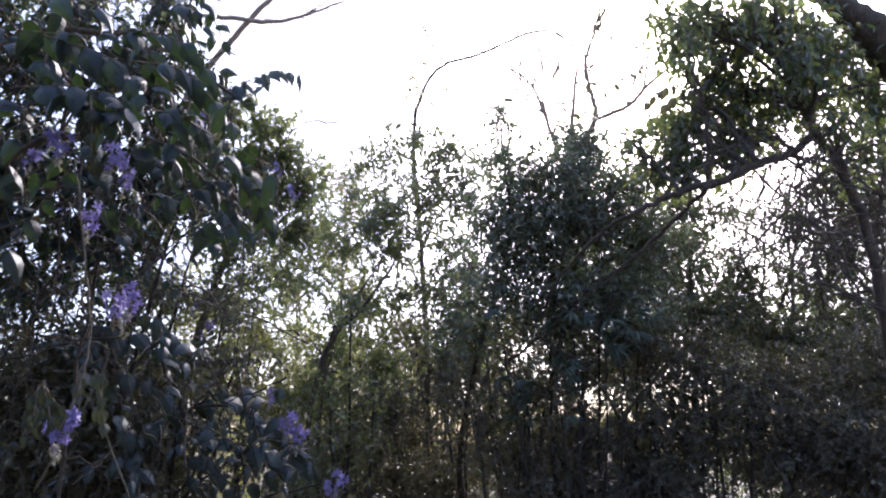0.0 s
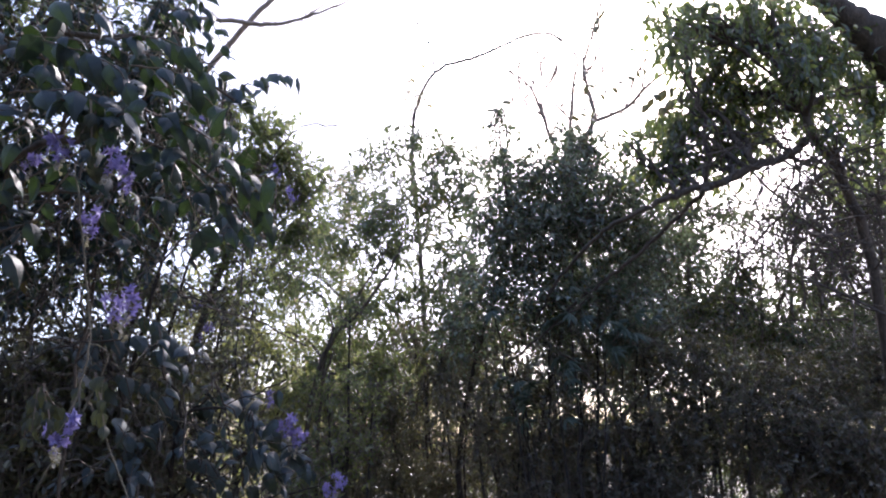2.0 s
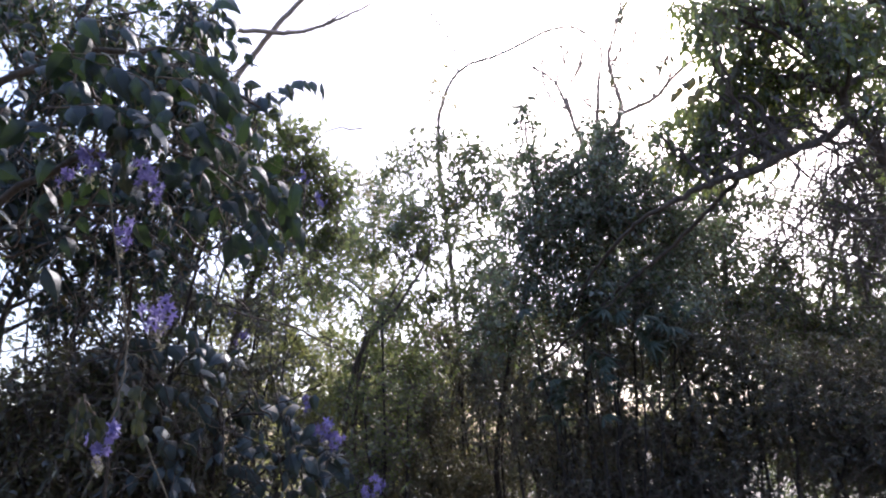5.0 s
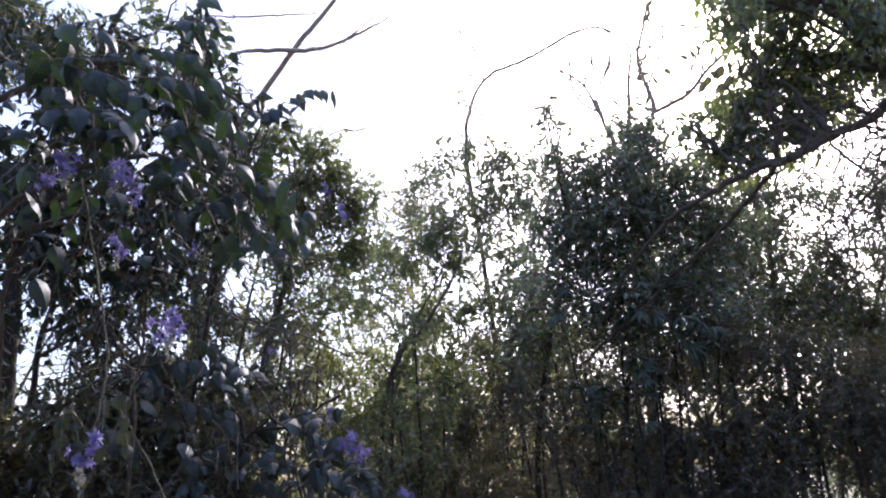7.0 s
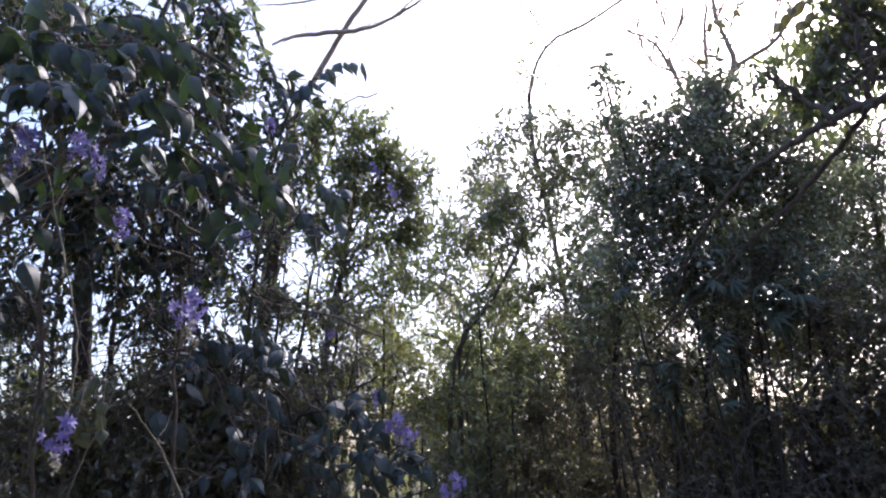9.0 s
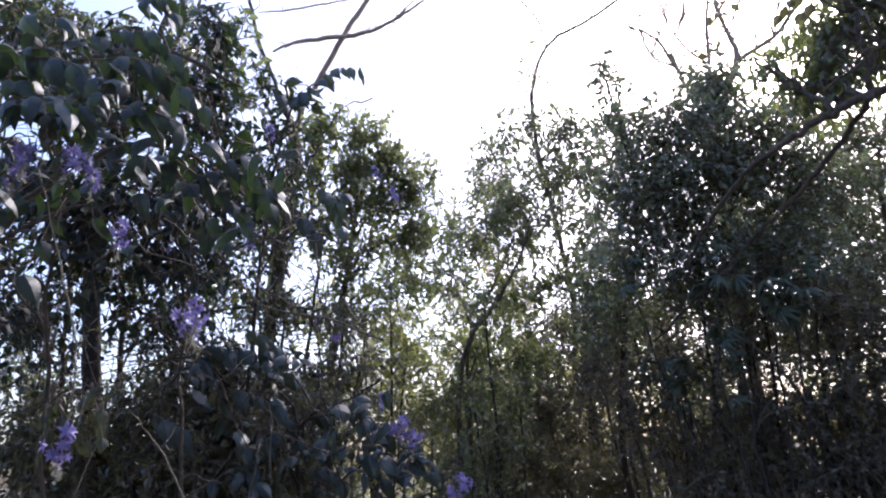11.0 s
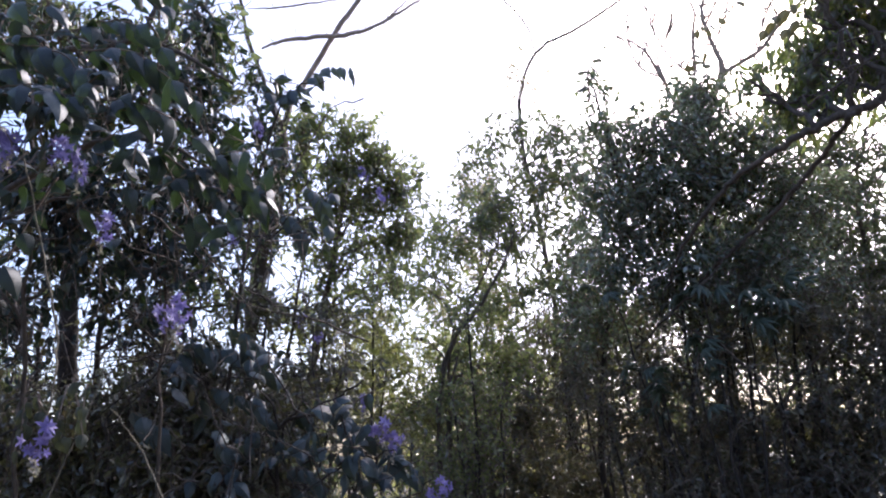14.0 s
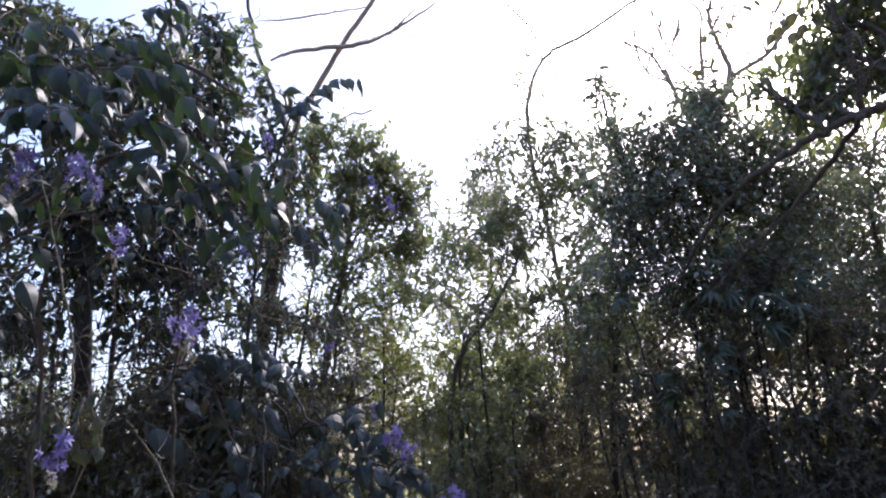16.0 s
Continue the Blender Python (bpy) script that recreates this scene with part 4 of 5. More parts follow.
forked = [
    [(-4.08, 7.41, -0.13, 0.06), (-3.32, 6.32, 3.57, 0.045), (-2.71, 5.80, 5.24, 0.036), (-2.45, 5.70, 5.55, 0.032), (-2.08, 5.60, 6.00, 0.029), (-1.77, 5.56, 6.37, 0.026), (-1.41, 5.51, 6.81, 0.02)],
    [(-2.59, 5.05, 5.57, 0.012), (-2.41, 5.25, 5.78, 0.02), (-2.04, 5.52, 5.94, 0.026), (-1.82, 5.66, 6.03, 0.022), (-1.60, 5.78, 6.19, 0.018), (-1.34, 5.81, 6.32, 0.014), (-1.03, 5.92, 6.58, 0.009)],
    [(-1.60, 5.78, 6.19, 0.01), (-1.43, 5.79, 6.30, 0.009), (-1.22, 5.79, 6.49, 0.006)],
]
forked_high = [
    [(-3.13, 5.53, 6.58, 0.005), (-2.79, 5.63, 6.59, 0.011), (-2.34, 5.74, 6.63, 0.01), (-1.89, 5.85, 6.69, 0.007)],
    [(-1.60, 5.78, 6.19, 0.007), (-1.37, 5.86, 6.15, 0.005), (-1.04, 5.96, 6.15, 0.002)],
    [(-2.94, 5.30, 5.51, 0.005), (-2.69, 5.41, 5.43, 0.006), (-2.52, 5.64, 5.52, 0.008)],
]
# Both bare trees have the sky's glare painted into their bark.
bare_tree("bare_tree", "leafless tree with glare-paled bark forking against the sky", forked + forked_high, GLARE_PALE_BARK)
twiggy = [
    [(2.05, 11.50, -1.40, 0.101), (2.00, 9.67, 4.20, 0.084), (2.02, 9.11, 5.92, 0.068), (2.06, 8.89, 6.61, 0.036), (2.11, 8.69, 7.21, 0.026), (2.15, 8.54, 7.68, 0.018), (1.81, 8.44, 7.98, 0.011), (1.36, 8.35, 8.24, 0.011)],
    [(2.00, 9.20, 5.66, 0.042), (1.81, 9.00, 6.24, 0.034), (1.61, 8.83, 6.78, 0.027), (1.41, 8.69, 7.21, 0.019), (1.07, 8.61, 7.45, 0.011)],
    [(2.02, 9.11, 5.92, 0.050), (2.40, 8.78, 6.62, 0.041), (2.34, 8.65, 7.02, 0.030), (2.25, 8.50, 7.48, 0.026), (2.38, 8.35, 7.92, 0.020), (2.52, 8.19, 8.43, 0.014)],
]
twiggy += [
    [(2.40, 8.78, 6.62, 0.034), (2.86, 8.53, 6.72, 0.030), (3.17, 8.34, 7.00, 0.026), (3.53, 8.15, 7.24, 0.018)],
    [(2.08, 8.86, 6.69, 0.020), (1.81, 8.77, 6.97, 0.015), (1.60, 8.63, 7.38, 0.012), (1.54, 8.52, 7.72, 0.011)],
]
twiggy_high = [
    [(1.72, 8.93, 6.48, 0.018), (1.59, 8.75, 7.03, 0.015), (1.75, 8.66, 7.29, 0.014), (1.86, 8.58, 7.55, 0.014)],
    [(2.11, 8.69, 7.21, 0.014), (2.31, 8.63, 7.38, 0.014), (2.63, 8.44, 7.98, 0.014)],
    [(1.59, 8.83, 6.78, 0.014), (1.32, 8.76, 6.99, 0.015), (1.22, 8.61, 7.46, 0.014), (1.31, 8.44, 7.98, 0.014)],
]
twiggy_right = [
    [(2.34, 8.65, 7.02, 0.014), (2.56, 8.52, 7.41, 0.015), (2.69, 8.38, 7.83, 0.014)],
    [(2.86, 8.53, 6.72, 0.015), (2.99, 8.40, 7.12, 0.014), (3.21, 8.28, 7.50, 0.014)],
]
bare_tree("bare_tree", "leafless greyish fine-twigged tree behind the bushes", twiggy + twiggy_high + twiggy_right, GLARE_PALE_BARK, 0.018)

# ---- slender stems in the undergrowth ----
def stem(x, y, height, r, lean, mat):
    ob = thing("slender_stem", (x, y, 0), "thin bare upright stem among the shrubs", "stem", "slender stems")
    top = (x + lean[0] * height, y + lean[1] * height, height)
    mid = (x + 0.45 * lean[0] * height + rng.normal(0, 0.06), y + 0.5 * lean[1] * height, height * 0.5)
    woody(ob, "stalk", [(x, y, 0, r), (*mid, r * 0.8), (*top, r * 0.35)], mat, 6, 0.012, 6)
    for f in (0.5, 0.68, 0.85):
        b = np.array((x, y, 0)) * (1 - f) ** 2 + 2 * f * (1 - f) * np.array(mid) + f * f * np.array(top)
        e = b + unit(rng.normal(size=3) + (0, 0, 0.8)) * rng.uniform(0.3, 0.7)
        woody(ob, "shoot", [(*b, r * 0.4), (*(0.5 * b + 0.5 * e + rng.normal(0, 0.03, 3)), r * 0.3), (*e, r * 0.1)], mat, 4, 0.01, 5)


for _ in range(11):
    stem(rng.uniform(-0.6, 1.6), rng.uniform(7.4, 9.8), rng.uniform(1.9, 3.2), rng.uniform(0.008, 0.02), rng.normal(0, 0.09, 2), DARK_BARK)
for _ in range(14):
    stem(rng.uniform(2.6, 7.0), rng.uniform(7.4, 9.8), rng.uniform(3.6, 6.2), rng.uniform(0.012, 0.03), rng.normal(0, 0.16, 2), BARK)
for _ in range(12):
    stem(rng.uniform(-5.6, -2.6), rng.uniform(4.6, 7.2), rng.uniform(2.6, 4.4), rng.uniform(0.01, 0.026), rng.normal(0, 0.12, 2), DARK_BARK)

# ---- woodland belt behind ----
def belt_tree(x, y, height, leaf_mat, dens, size=(0.11, 0.05)):
    clumps = []
    for h in np.arange(0.5, height - 0.3, 0.75):
        wide = 1.25 * (1 - 0.45 * h / height)
        for _ in range(2 if h > 1 else 1):
            a = rng.uniform(0, 2 * np.pi)
            clumps.append((x + wide * 0.6 * math.cos(a), y + wide * 0.6 * math.sin(a), h, wide * 0.75, 0.55, dens))
    trunk = [(x, y, 0, 0.07), (x + rng.normal(0, 0.1), y, height * 0.5, 0.05), (x + rng.normal(0, 0.2), y, height * 0.95, 0.015)]
    plant("background_tree", "bushy woodland tree further back, or unseen shade tree behind the path", "tree", [trunk], clumps, DARK_BARK, leaf_mat, 0.018, "background trees",
          size=size, twig_len=0.5, per_twig=10, gap=-0.4)


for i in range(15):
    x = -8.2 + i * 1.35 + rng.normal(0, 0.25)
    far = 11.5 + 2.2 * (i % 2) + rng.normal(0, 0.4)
    # The middle stretch gets the leaf copy with sunlight in its colour.
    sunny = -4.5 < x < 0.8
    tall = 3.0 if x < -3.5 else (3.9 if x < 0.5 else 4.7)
    belt_tree(x, far, tall + rng.normal(0, 0.25), SUNLIT_TINT_LEAF if sunny else TREE_LEAF, 0.17 if sunny else 0.36, (0.1, 0.046) if sunny else (0.12, 0.055))
# Distant trees, their haze painted into the leaves.
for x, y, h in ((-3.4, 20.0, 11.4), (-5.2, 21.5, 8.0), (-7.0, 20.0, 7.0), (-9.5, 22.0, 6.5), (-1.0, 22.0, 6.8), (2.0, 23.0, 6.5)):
    belt_tree(x, y, h, HAZE_LEAF, 0.26)

# ---- flower sprays and hanging stalks on the vines ----
def spray_meshes(seed, long):
    r = np.random.default_rng(seed)
    at, along, up, L = [], [], [], []
    for q in range(15):
        f = q / 14
        base = np.array((0.012 * math.sin(5 * f), 0.01 * math.cos(4 * f), -long * 0.6 * f))
        out = unit(np.array((r.normal(), r.normal(), r.normal(0.1, 0.35))))
        c = base + out * (0.046 - 0.022 * f) * r.uniform(0.5, 1.25)
        a = unit(np.cross(out, r.normal(size=3)))
        b = np.cross(out, a)
        for m in range(5):
            th = 2 * np.pi * m / 5
            at.append(c)
            along.append(math.cos(th) * a + math.sin(th) * b + out * 0.25)
            up.append(out)
            L.append(0.036 - 0.014 * f)
    L = np.array(L)
    petals = mesh_of("petals", *leaf_arrays(SMALL, np.array(at), np.array(along), np.array(up), L, L * 0.42, np.full(len(L), 0.1)), PETAL)
    at = np.array([(0.012 * math.sin(5 * f) + r.normal(0, 0.004), 0.01 * math.cos(4 * f) + r.normal(0, 0.004), -long * f) for f in np.linspace(0.6, 1.0, 26)])
    buds = mesh_of("buds", *leaf_arrays(SMALL, at, unit(r.normal(size=at.shape) + (0, 0, -0.6)), unit(r.normal(size=at.shape)), np.full(26, 0.019), np.full(26, 0.012), np.zeros(26)), BUD)
    axis = [(0.012 * math.sin(5 * f), 0.01 * math.cos(4 * f), -long * f, 0.0022 - 0.0012 * f) for f in np.linspace(-0.15, 1, 6)]
    xyz, rad = smooth_path(axis, 4)
    stalk = mesh_of("stalk", *tube_arrays([(xyz, rad)], 5), STALK)
    return petals, buds, stalk


SPRAYS = [spray_meshes(11 + k, 0.15 + 0.02 * k) for k in range(3)]


def spray(owner, at, scale, k):
    petals, buds, stalk = SPRAYS[k % 3]
    ob = part("flower_spray", petals, owner, "drooping spray of star-shaped violet flowers")
    ob.matrix_basis = Matrix.Translation(Vector(at) - owner.location) @ pose(0, 0, 0, rng.normal(0, 10), rng.normal(0, 10), rng.uniform(0, 360)) @ Matrix.Scale(scale, 4)
    part("bud_tip", buds, ob, "pale grey-green unopened buds")
    part("spray_stalk", stalk, ob)


for k, (x, y, z, sc) in enumerate([
    (-1.04, 1.50, 2.42, 0.8), (-0.89, 1.55, 2.39, 0.7), (-0.88, 1.59, 2.35, 0.5), (-1.00, 1.71, 1.69, 0.85), (-1.23, 2.05, 2.41, 0.8),
    (-1.43, 2.63, 2.24, 1.1), (-1.32, 2.62, 2.26, 1.1), (-1.15, 1.58, 2.40, 0.5)]):
    spray(vine, (x, y, z), sc * 0.9, k)
for k, (x, y, z, sc) in enumerate([
    (-0.96, 4.04, 1.81, 1.3), (-0.88, 4.05, 1.74, 1.0), (-1.04, 4.04, 1.78, 0.9), (-0.65, 4.26, 1.47, 1.1), (-0.72, 4.21, 1.41, 0.9), (-1.09, 4.07, 1.97, 0.9),
    (-1.93, 5.08, 2.61, 1.3), (-2.35, 4.47, 3.37, 1.3), (-1.29, 4.97, 3.78, 1.3), (-1.43, 4.87, 3.94, 1.0), (-1.43, 3.27, 3.50, 0.8), (-2.29, 3.53, 2.99, 1.0), (-2.02, 5.00, 2.77, 1.0)]):
    spray(vine_b, (x, y, z), sc * 0.85, k + 1)

for pts in (
    [(-0.99, 1.52, 2.35, 0.002), (-0.97, 1.59, 2.15, 0.0026), (-0.95, 1.67, 1.90, 0.0028), (-0.97, 1.70, 1.77, 0.0026), (-1.00, 1.71, 1.68, 0.002)],
    [(-0.98, 1.66, 2.31, 0.002), (-1.05, 1.66, 2.31, 0.0022), (-1.07, 1.67, 2.23, 0.0016)],
    [(-1.18, 1.52, 2.41, 0.002), (-1.08, 1.51, 2.46, 0.0025), (-1.01, 1.51, 2.44, 0.002)],
    [(-1.08, 1.89, 1.93, 0.002), (-1.02, 1.91, 1.86, 0.002), (-1.18, 1.93, 1.49, 0.0025)],
    [(-1.09, 2.38, 1.41, 0.003), (-1.18, 2.30, 1.64, 0.003), (-1.20, 2.15, 1.78, 0.002)],
):
    woody(vine, "hanging_stalk", pts, STALK, 6, 0.002, 5)
for pts in (
    [(-1.91, 3.63, 2.11, 0.003), (-1.82, 3.71, 2.02, 0.004), (-1.66, 3.83, 1.83, 0.004), (-1.66, 3.84, 1.55, 0.003), (-1.64, 3.85, 1.41, 0.002)],
    [(-1.66, 3.83, 1.83, 0.003), (-1.61, 3.86, 1.66, 0.004), (-1.63, 3.85, 1.50, 0.003), (-1.61, 3.86, 1.39, 0.002)],
    [(-1.58, 3.88, 1.78, 0.003), (-1.46, 3.95, 1.60, 0.003), (-1.35, 4.00, 1.40, 0.002)],
    [(-1.94, 3.63, 1.98, 0.003), (-1.78, 3.75, 1.84, 0.003), (-1.61, 3.86, 1.80, 0.003), (-1.42, 3.97, 1.72, 0.002)],
    [(-0.86, 4.20, 1.63, 0.002), (-0.81, 4.22, 1.50, 0.003), (-0.73, 4.24, 1.36, 0.002)],
):
    woody(vine_b, "hanging_stalk", pts, STALK, 6, 0.004, 5)
for pts in (
    [(-1.76, 3.83, 1.94, 0.003), (-1.69, 3.85, 1.77, 0.004), (-1.72, 3.90, 1.61, 0.004), (-1.74, 3.97, 1.39, 0.003)],
    [(-1.70, 3.89, 1.81, 0.003), (-1.65, 3.89, 1.71, 0.004), (-1.67, 3.99, 1.42, 0.003)],
    [(-1.98, 3.74, 2.02, 0.003), (-1.76, 3.77, 1.96, 0.004), (-1.63, 3.81, 1.80, 0.004)],
):
    woody(vine_b, "hanging_stalk", pts, STALK, 6, 0.004, 5)
foliage(vine, [(-1.15, 1.79, 1.74, 0.10, 0.04, 0.5), (-1.00, 1.79, 1.75, 0.05, 0.03, 0.5), (-0.97, 1.51, 2.46, 0.03, 0.06, 0.9)],
        YOUNG_LEAF, size=(0.042, 0.034), twig_len=0.1, per_twig=5, droop=2.0, gap=-1, shape=LARGE, face=(0.1, -1.4, 0.2), spread=0.2)

# ---- tangled stems ----
bush = next(o for o in scene.objects if o.name == "bushy_tree")
arching = next(o for o in scene.objects if o.name == "arching_tree")
for pts in (
    [(4.54, 8.37, 5.61, 0.02), (5.13, 8.55, 5.06, 0.022), (5.54, 8.69, 4.63, 0.024), (6.13, 8.76, 4.43, 0.03), (6.79, 8.90, 4.00, 0.035)],
    [(3.22, 8.55, 4.40, 0.018), (3.63, 8.40, 4.87, 0.02), (3.75, 8.29, 5.22, 0.022), (4.21, 8.42, 5.46, 0.02)],
    [(3.63, 8.54, 4.44, 0.012), (4.20, 8.59, 4.29, 0.014), (4.85, 8.52, 4.52, 0.012), (5.06, 8.38, 4.95, 0.008)],
    [(5.02, 9.06, 2.86, 0.03), (5.06, 8.71, 3.94, 0.026), (4.93, 8.45, 4.72, 0.02), (5.10, 8.20, 5.49, 0.014)],
    [(6.18, 8.81, 2.98, 0.05), (6.30, 8.31, 4.50, 0.045), (6.18, 7.89, 5.78, 0.04), (6.02, 7.42, 7.22, 0.03)],
):
    woody(thicket, "branch", pts, BARK, 6, 0.012, 6)
tangle(thicket, (5.02, 8.50, 4.56), (1.9, 0.8, 1.4), 110, 1.5, 0.013, BARK, 0.9)
tangle(thicket, (5.67, 8.10, 5.80), (1.2, 0.8, 1.0), 50, 1.3, 0.012, BARK, 0.6)
tangle(thicket, (4.86, 6.83, 4.54), (0.8, 0.7, 1.1), 70, 1.5, 0.016, BARK, 0.9)
tangle(thicket, (4.72, 7.70, 4.44), (0.9, 0.7, 0.8), 50, 1.1, 0.012, BARK, 0.4)
tangle(arching, (2.94, 4.21, 3.25), (0.35, 0.25, 0.6), 40, 1.1, 0.009, BARK, 0.5)
tangle(arching, (2.39, 4.10, 3.70), (0.5, 0.25, 0.2), 30, 0.8, 0.007, BARK, 0.1)
tangle(arching, (3.74, 5.23, 3.97), (0.35, 0.3, 0.7), 34, 1.2, 0.012, BARK, 0.9)
tangle(vine_c, (-3.91, 4.48, 2.70), (1.0, 0.8, 0.9), 70, 1.2, 0.006, DARK_BARK, 1.0)
tangle(vine_c, (-1.95, 3.38, 2.19), (1.0, 0.7, 0.9), 90, 0.9, 0.005, DARK_BARK, 0.2)
tangle(vine_c, (-1.48, 2.63, 2.56), (0.8, 0.4, 0.4), 50, 0.7, 0.004, BARK, 0.0)
tangle(sapling, (-0.34, 8.85, 2.20), (1.4, 1.0, 1.2), 80, 1.2, 0.009, TWIG, 1.2)

# ---- leafy sprigs that stand out from the masses ----
def leaf_kinds(mat):
    return [creased(mesh_of("leaf", *leaf_arrays(LARGE, np.zeros((1, 3)), np.array([(1.0, 0, 0)]), np.array([(0, 0, 1.0)]), np.array([1.0]), np.array([wd]), np.array([c])), mat, True))
            for wd, c in ((0.6, -0.15), (0.66, -0.3), (0.56, 0.0), (0.64, -0.42))]


VINE_KINDS, INNER_KINDS, TREE_KINDS = leaf_kinds(VINE_LEAF), leaf_kinds(DUSTY_SHEEN_VINE_LEAF), leaf_kinds(SHRUB_LEAF)


def sprig(owner, points, count, length, kinds, hang=0.8, face=(0.2, -0.85, 0.3), thick=0.003, start=0.1):
    """A thin twig along the points with leaves in turn on both sides, hanging."""
    rows = [(*p, thick * (1 - 0.6 * i / max(1, len(points) - 1))) for i, p in enumerate(points)]
    woody(owner, "sprig", rows, TWIG, 6, 0.002, 5)
    xyz, _ = smooth_path(rows, 10)
    tang = unit(np.gradient(xyz, axis=0))
    o = np.array(owner.location)
    for q in range(count):
        i = int((start + (1 - start) * q / max(1, count - 1)) * (len(xyz) - 1))
        across = unit(np.cross(tang[i], (0, 0, 1))) * (1 if q % 2 else -1)
        x = Vector(unit(tang[i] * 0.5 + across * 0.5 + np.array((0, 0, -hang)) + rng.normal(0, 0.22, 3)))
        up = Vector(unit(np.array(face) + rng.normal(0, 0.26, 3)))
        yv = up.cross(x).normalized()
        m = Matrix((x, yv, x.cross(yv))).transposed().to_4x4()
        ob = part("leaf", kinds[q % len(kinds)], owner)
        ob.matrix_basis = Matrix.Translation(Vector(xyz[i] - o)) @ m @ Matrix.Scale(length * rng.uniform(0.75, 1.2), 4)


for pts, n, size in (
    ([(-0.93, 1.63, 2.58), (-0.74, 1.64, 2.53), (-0.67, 1.77, 2.47), (-0.61, 1.89, 2.40), (-0.57, 1.97, 2.32)], 17, 0.08),
    ([(-1.21, 1.56, 2.78), (-1.07, 1.53, 2.72), (-0.95, 1.54, 2.67), (-0.89, 1.57, 2.59)], 9, 0.095),
    ([(-1.18, 1.48, 2.54), (-1.04, 1.48, 2.55), (-0.93, 1.50, 2.54), (-0.88, 1.55, 2.50)], 9, 0.09),
    ([(-1.01, 1.60, 2.81), (-0.89, 1.60, 2.81), (-0.79, 1.63, 2.79), (-0.71, 1.69, 2.69)], 9, 0.085),
    ([(-0.90, 1.54, 2.67), (-0.78, 1.59, 2.68), (-0.71, 1.66, 2.63), (-0.66, 1.73, 2.58)], 8, 0.085),
    ([(-0.88, 1.66, 2.96), (-0.80, 1.66, 2.95), (-0.74, 1.69, 2.87)], 7, 0.07),
    ([(-0.82, 1.82, 2.48), (-0.71, 1.90, 2.38), (-0.64, 1.93, 2.29)], 8, 0.075),
):
    sprig(vine, pts, n, size, VINE_KINDS)
for pts, n, size in (
    ([(-1.39, 3.32, 3.68), (-1.21, 3.34, 3.78), (-1.06, 3.35, 3.86), (-0.91, 3.40, 3.87)], 9, 0.115),
    ([(-1.44, 4.05, 2.00), (-1.33, 4.11, 1.92), (-1.21, 4.17, 1.84), (-1.17, 4.19, 1.79)], 7, 0.115),
    ([(-2.01, 3.52, 2.30), (-1.91, 3.60, 2.28), (-1.79, 3.68, 2.26)], 7, 0.15),
    ([(-1.78, 3.82, 2.22), (-1.70, 3.88, 2.16), (-1.60, 3.94, 2.13)], 6, 0.13),
    ([(-1.90, 3.64, 2.05), (-1.79, 3.72, 2.01), (-1.67, 3.81, 1.93)], 6, 0.12),
    ([(-2.16, 3.33, 1.91), (-2.08, 3.40, 1.85), (-2.01, 3.46, 1.79)], 5, 0.14),
):
    sprig(vine_b, pts, n, size, INNER_KINDS, 1.1)
for pts, n, size in (
    ([(-1.51, 4.12, 1.96), (-1.49, 4.15, 1.82), (-1.50, 4.15, 1.68)], 6, 0.12),
    ([(-1.80, 3.63, 1.74), (-1.75, 3.66, 1.65), (-1.81, 3.62, 1.52)], 6, 0.12),
    ([(-1.53, 3.91, 1.56), (-1.43, 3.97, 1.57), (-1.34, 4.01, 1.48)], 6, 0.12),
    ([(-1.68, 3.93, 1.88), (-1.64, 3.96, 1.83), (-1.61, 3.97, 1.76)], 4, 0.11),
    ([(-1.22, 4.28, 1.61), (-1.06, 4.35, 1.57), (-0.91, 4.40, 1.51)], 8, 0.095),
    ([(-1.40, 4.20, 1.67), (-1.28, 4.26, 1.61), (-1.21, 4.28, 1.51)], 7, 0.09),
):
    sprig(vine_b, pts, n, size, INNER_KINDS, 1.1)
for pts, n, size in (
    ([(-1.16, 4.41, 1.72), (-1.02, 4.46, 1.64), (-0.88, 4.51, 1.50)], 7, 0.085),
    ([(-1.80, 3.64, 2.40), (-1.70, 3.73, 2.33), (-1.62, 3.79, 2.25)], 5, 0.12),
    ([(-1.59, 4.10, 1.48), (-1.50, 4.15, 1.42), (-1.37, 4.21, 1.38)], 5, 0.11),
    ([(-1.22, 3.45, 3.15), (-1.14, 3.50, 3.08), (-1.11, 3.56, 2.92)], 6, 0.13),
    ([(-1.38, 3.46, 3.00), (-1.30, 3.49, 2.96), (-1.27, 3.55, 2.83)], 5, 0.13),
):
    sprig(vine_b, pts, n, size, INNER_KINDS, 1.1)
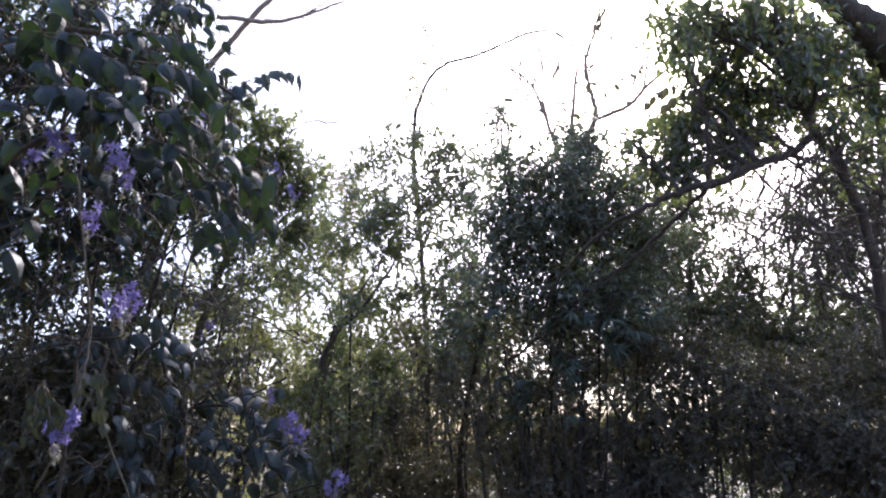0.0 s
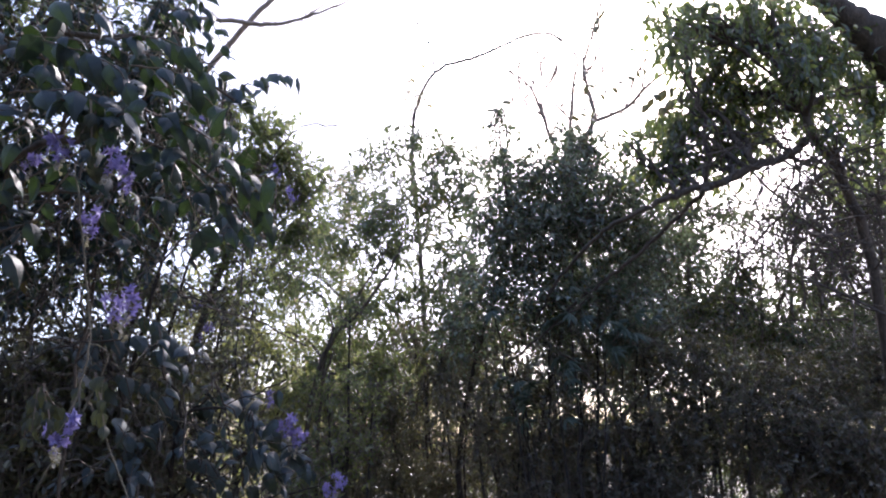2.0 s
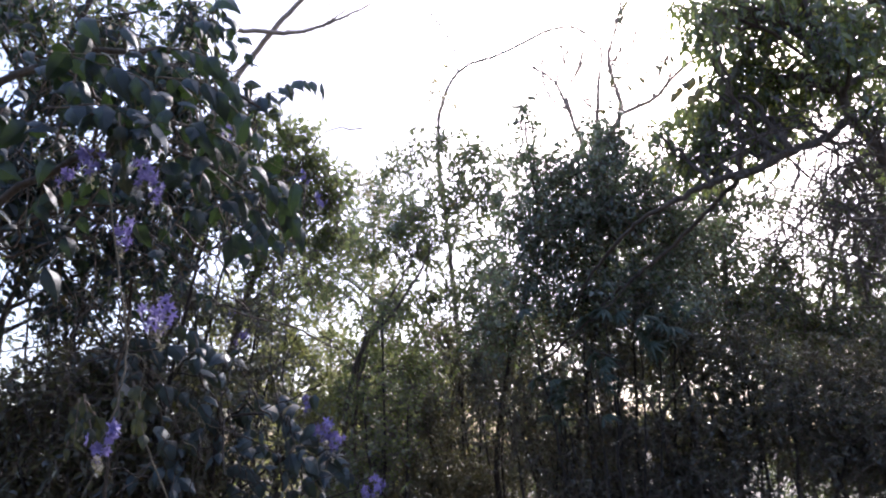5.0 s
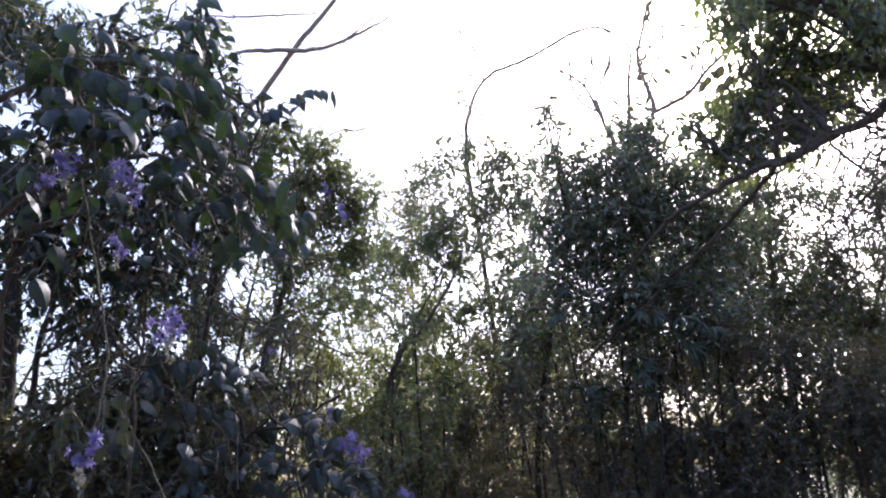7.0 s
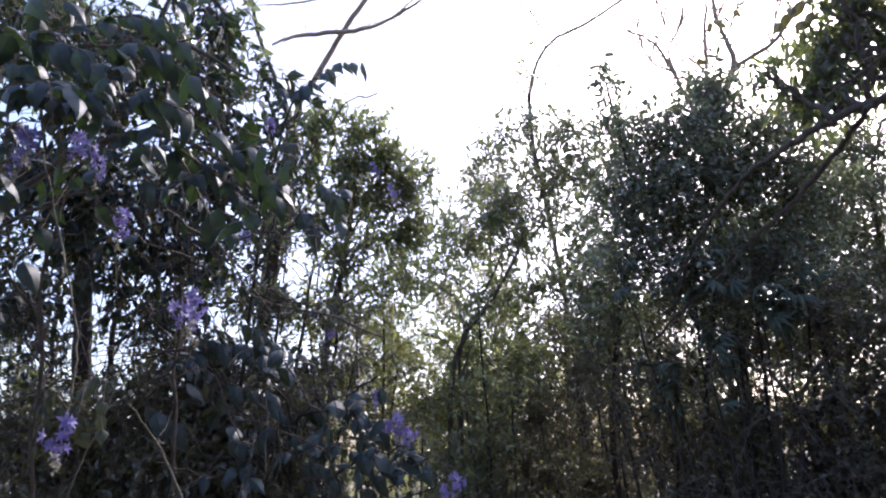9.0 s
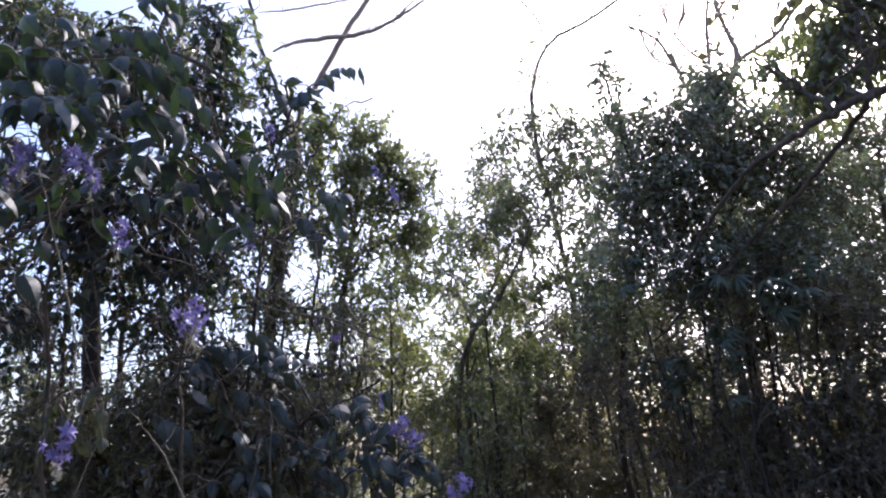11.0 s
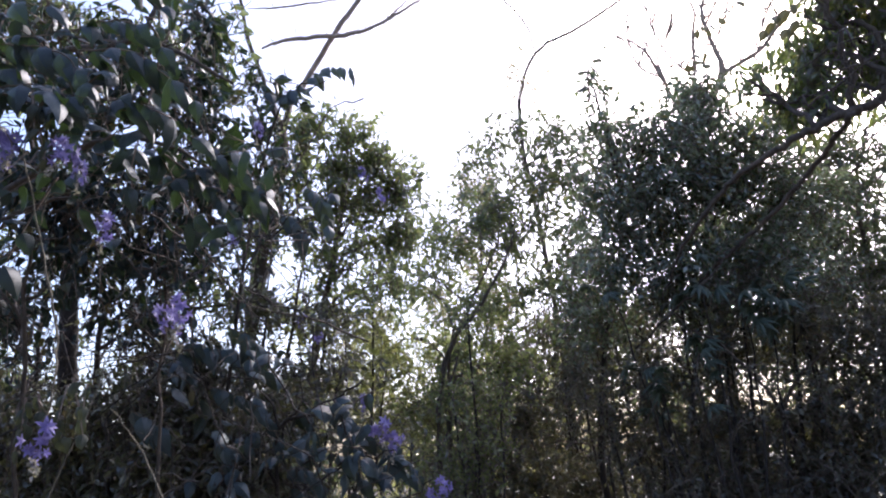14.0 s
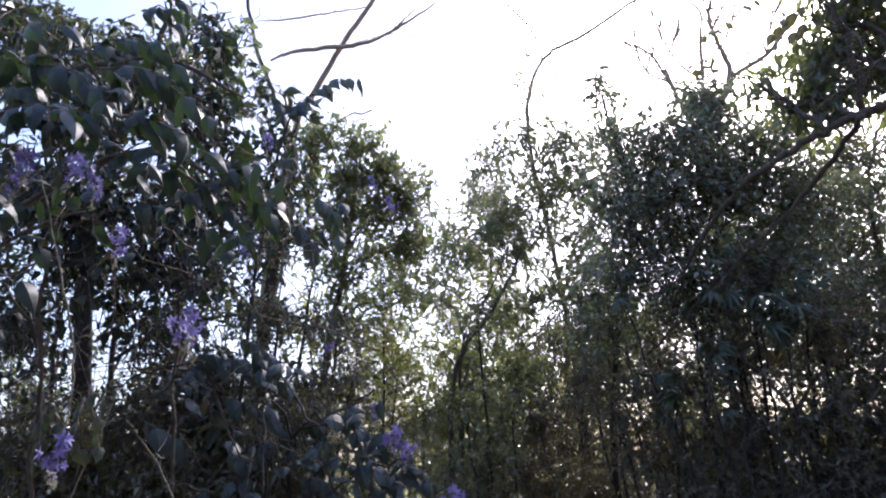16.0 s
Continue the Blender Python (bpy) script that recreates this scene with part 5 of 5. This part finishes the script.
for pts, n, size in (
    ([(0.49, 5.10, 4.35), (0.50, 5.04, 4.53), (0.54, 5.00, 4.65), (0.66, 4.97, 4.75)], 8, 0.1),
    ([(1.51, 5.76, 4.58), (1.48, 5.70, 4.78), (1.54, 5.66, 4.89)], 6, 0.12),
    ([(1.47, 6.30, 5.07), (1.60, 6.23, 5.38), (1.69, 6.14, 5.70)], 8, 0.13),
):
    sprig(bush, pts, n, size, TREE_KINDS, 0.5, thick=0.007)
for pts, n, size in (
    ([(1.37, 4.81, 4.59), (1.57, 4.76, 4.73), (1.79, 4.73, 4.85)], 8, 0.101),
    ([(2.07, 4.78, 4.69), (1.92, 4.80, 4.64), (1.82, 4.83, 4.54)], 5, 0.133),
    ([(2.37, 4.78, 4.69), (2.12, 4.80, 4.61), (1.97, 4.83, 4.52)], 5, 0.133),
    ([(2.52, 4.69, 4.97), (2.37, 4.75, 4.78), (2.27, 4.84, 4.50)], 8, 0.125),
    ([(2.76, 4.64, 5.11), (2.61, 4.72, 4.88), (2.52, 4.83, 4.54)], 8, 0.125),
    ([(2.27, 4.87, 4.40), (2.12, 4.92, 4.26), (2.02, 5.00, 4.02)], 8, 0.117),
    ([(2.36, 7.47, 7.73), (2.26, 7.52, 7.58), (2.24, 7.57, 7.42)], 6, 0.125),
):
    sprig(arching, pts, n, size, TREE_KINDS, 0.9, thick=0.006)

creeper = next(o for o in scene.objects if o.name == "creeper_tree")
trunk_line, trunk_r = smooth_path(dome_trunks[0], 8)
for turn, reach in ((0.0, 1.5), (2.4, 1.25)):
    rows = []
    for q in range(12, 32, 2):
        a = turn + q * 0.42
        rows.append((*(trunk_line[q] + np.array((math.cos(a), math.sin(a), 0)) * trunk_r[q] * reach), 0.013 if turn else 0.017))
    woody(creeper, "creeper_stem", rows, GLARE_PALE_BARK, 4, 0.003, 6)

# ---- behind the path: unseen trees, added to block skylight from the vines ----
for x, y, h in ((-6.6, -1.6, 5.6), (-5.0, -3.4, 6.2), (-2.9, -3.6, 5.8), (-1.0, -4.4, 6.4), (-4.5, -0.5, 5.2), (1.4, -4.8, 6.2), (4.2, -3.6, 6.0)):
    belt_tree(x, y, h, TREE_LEAF, 0.7, (0.2, 0.09))
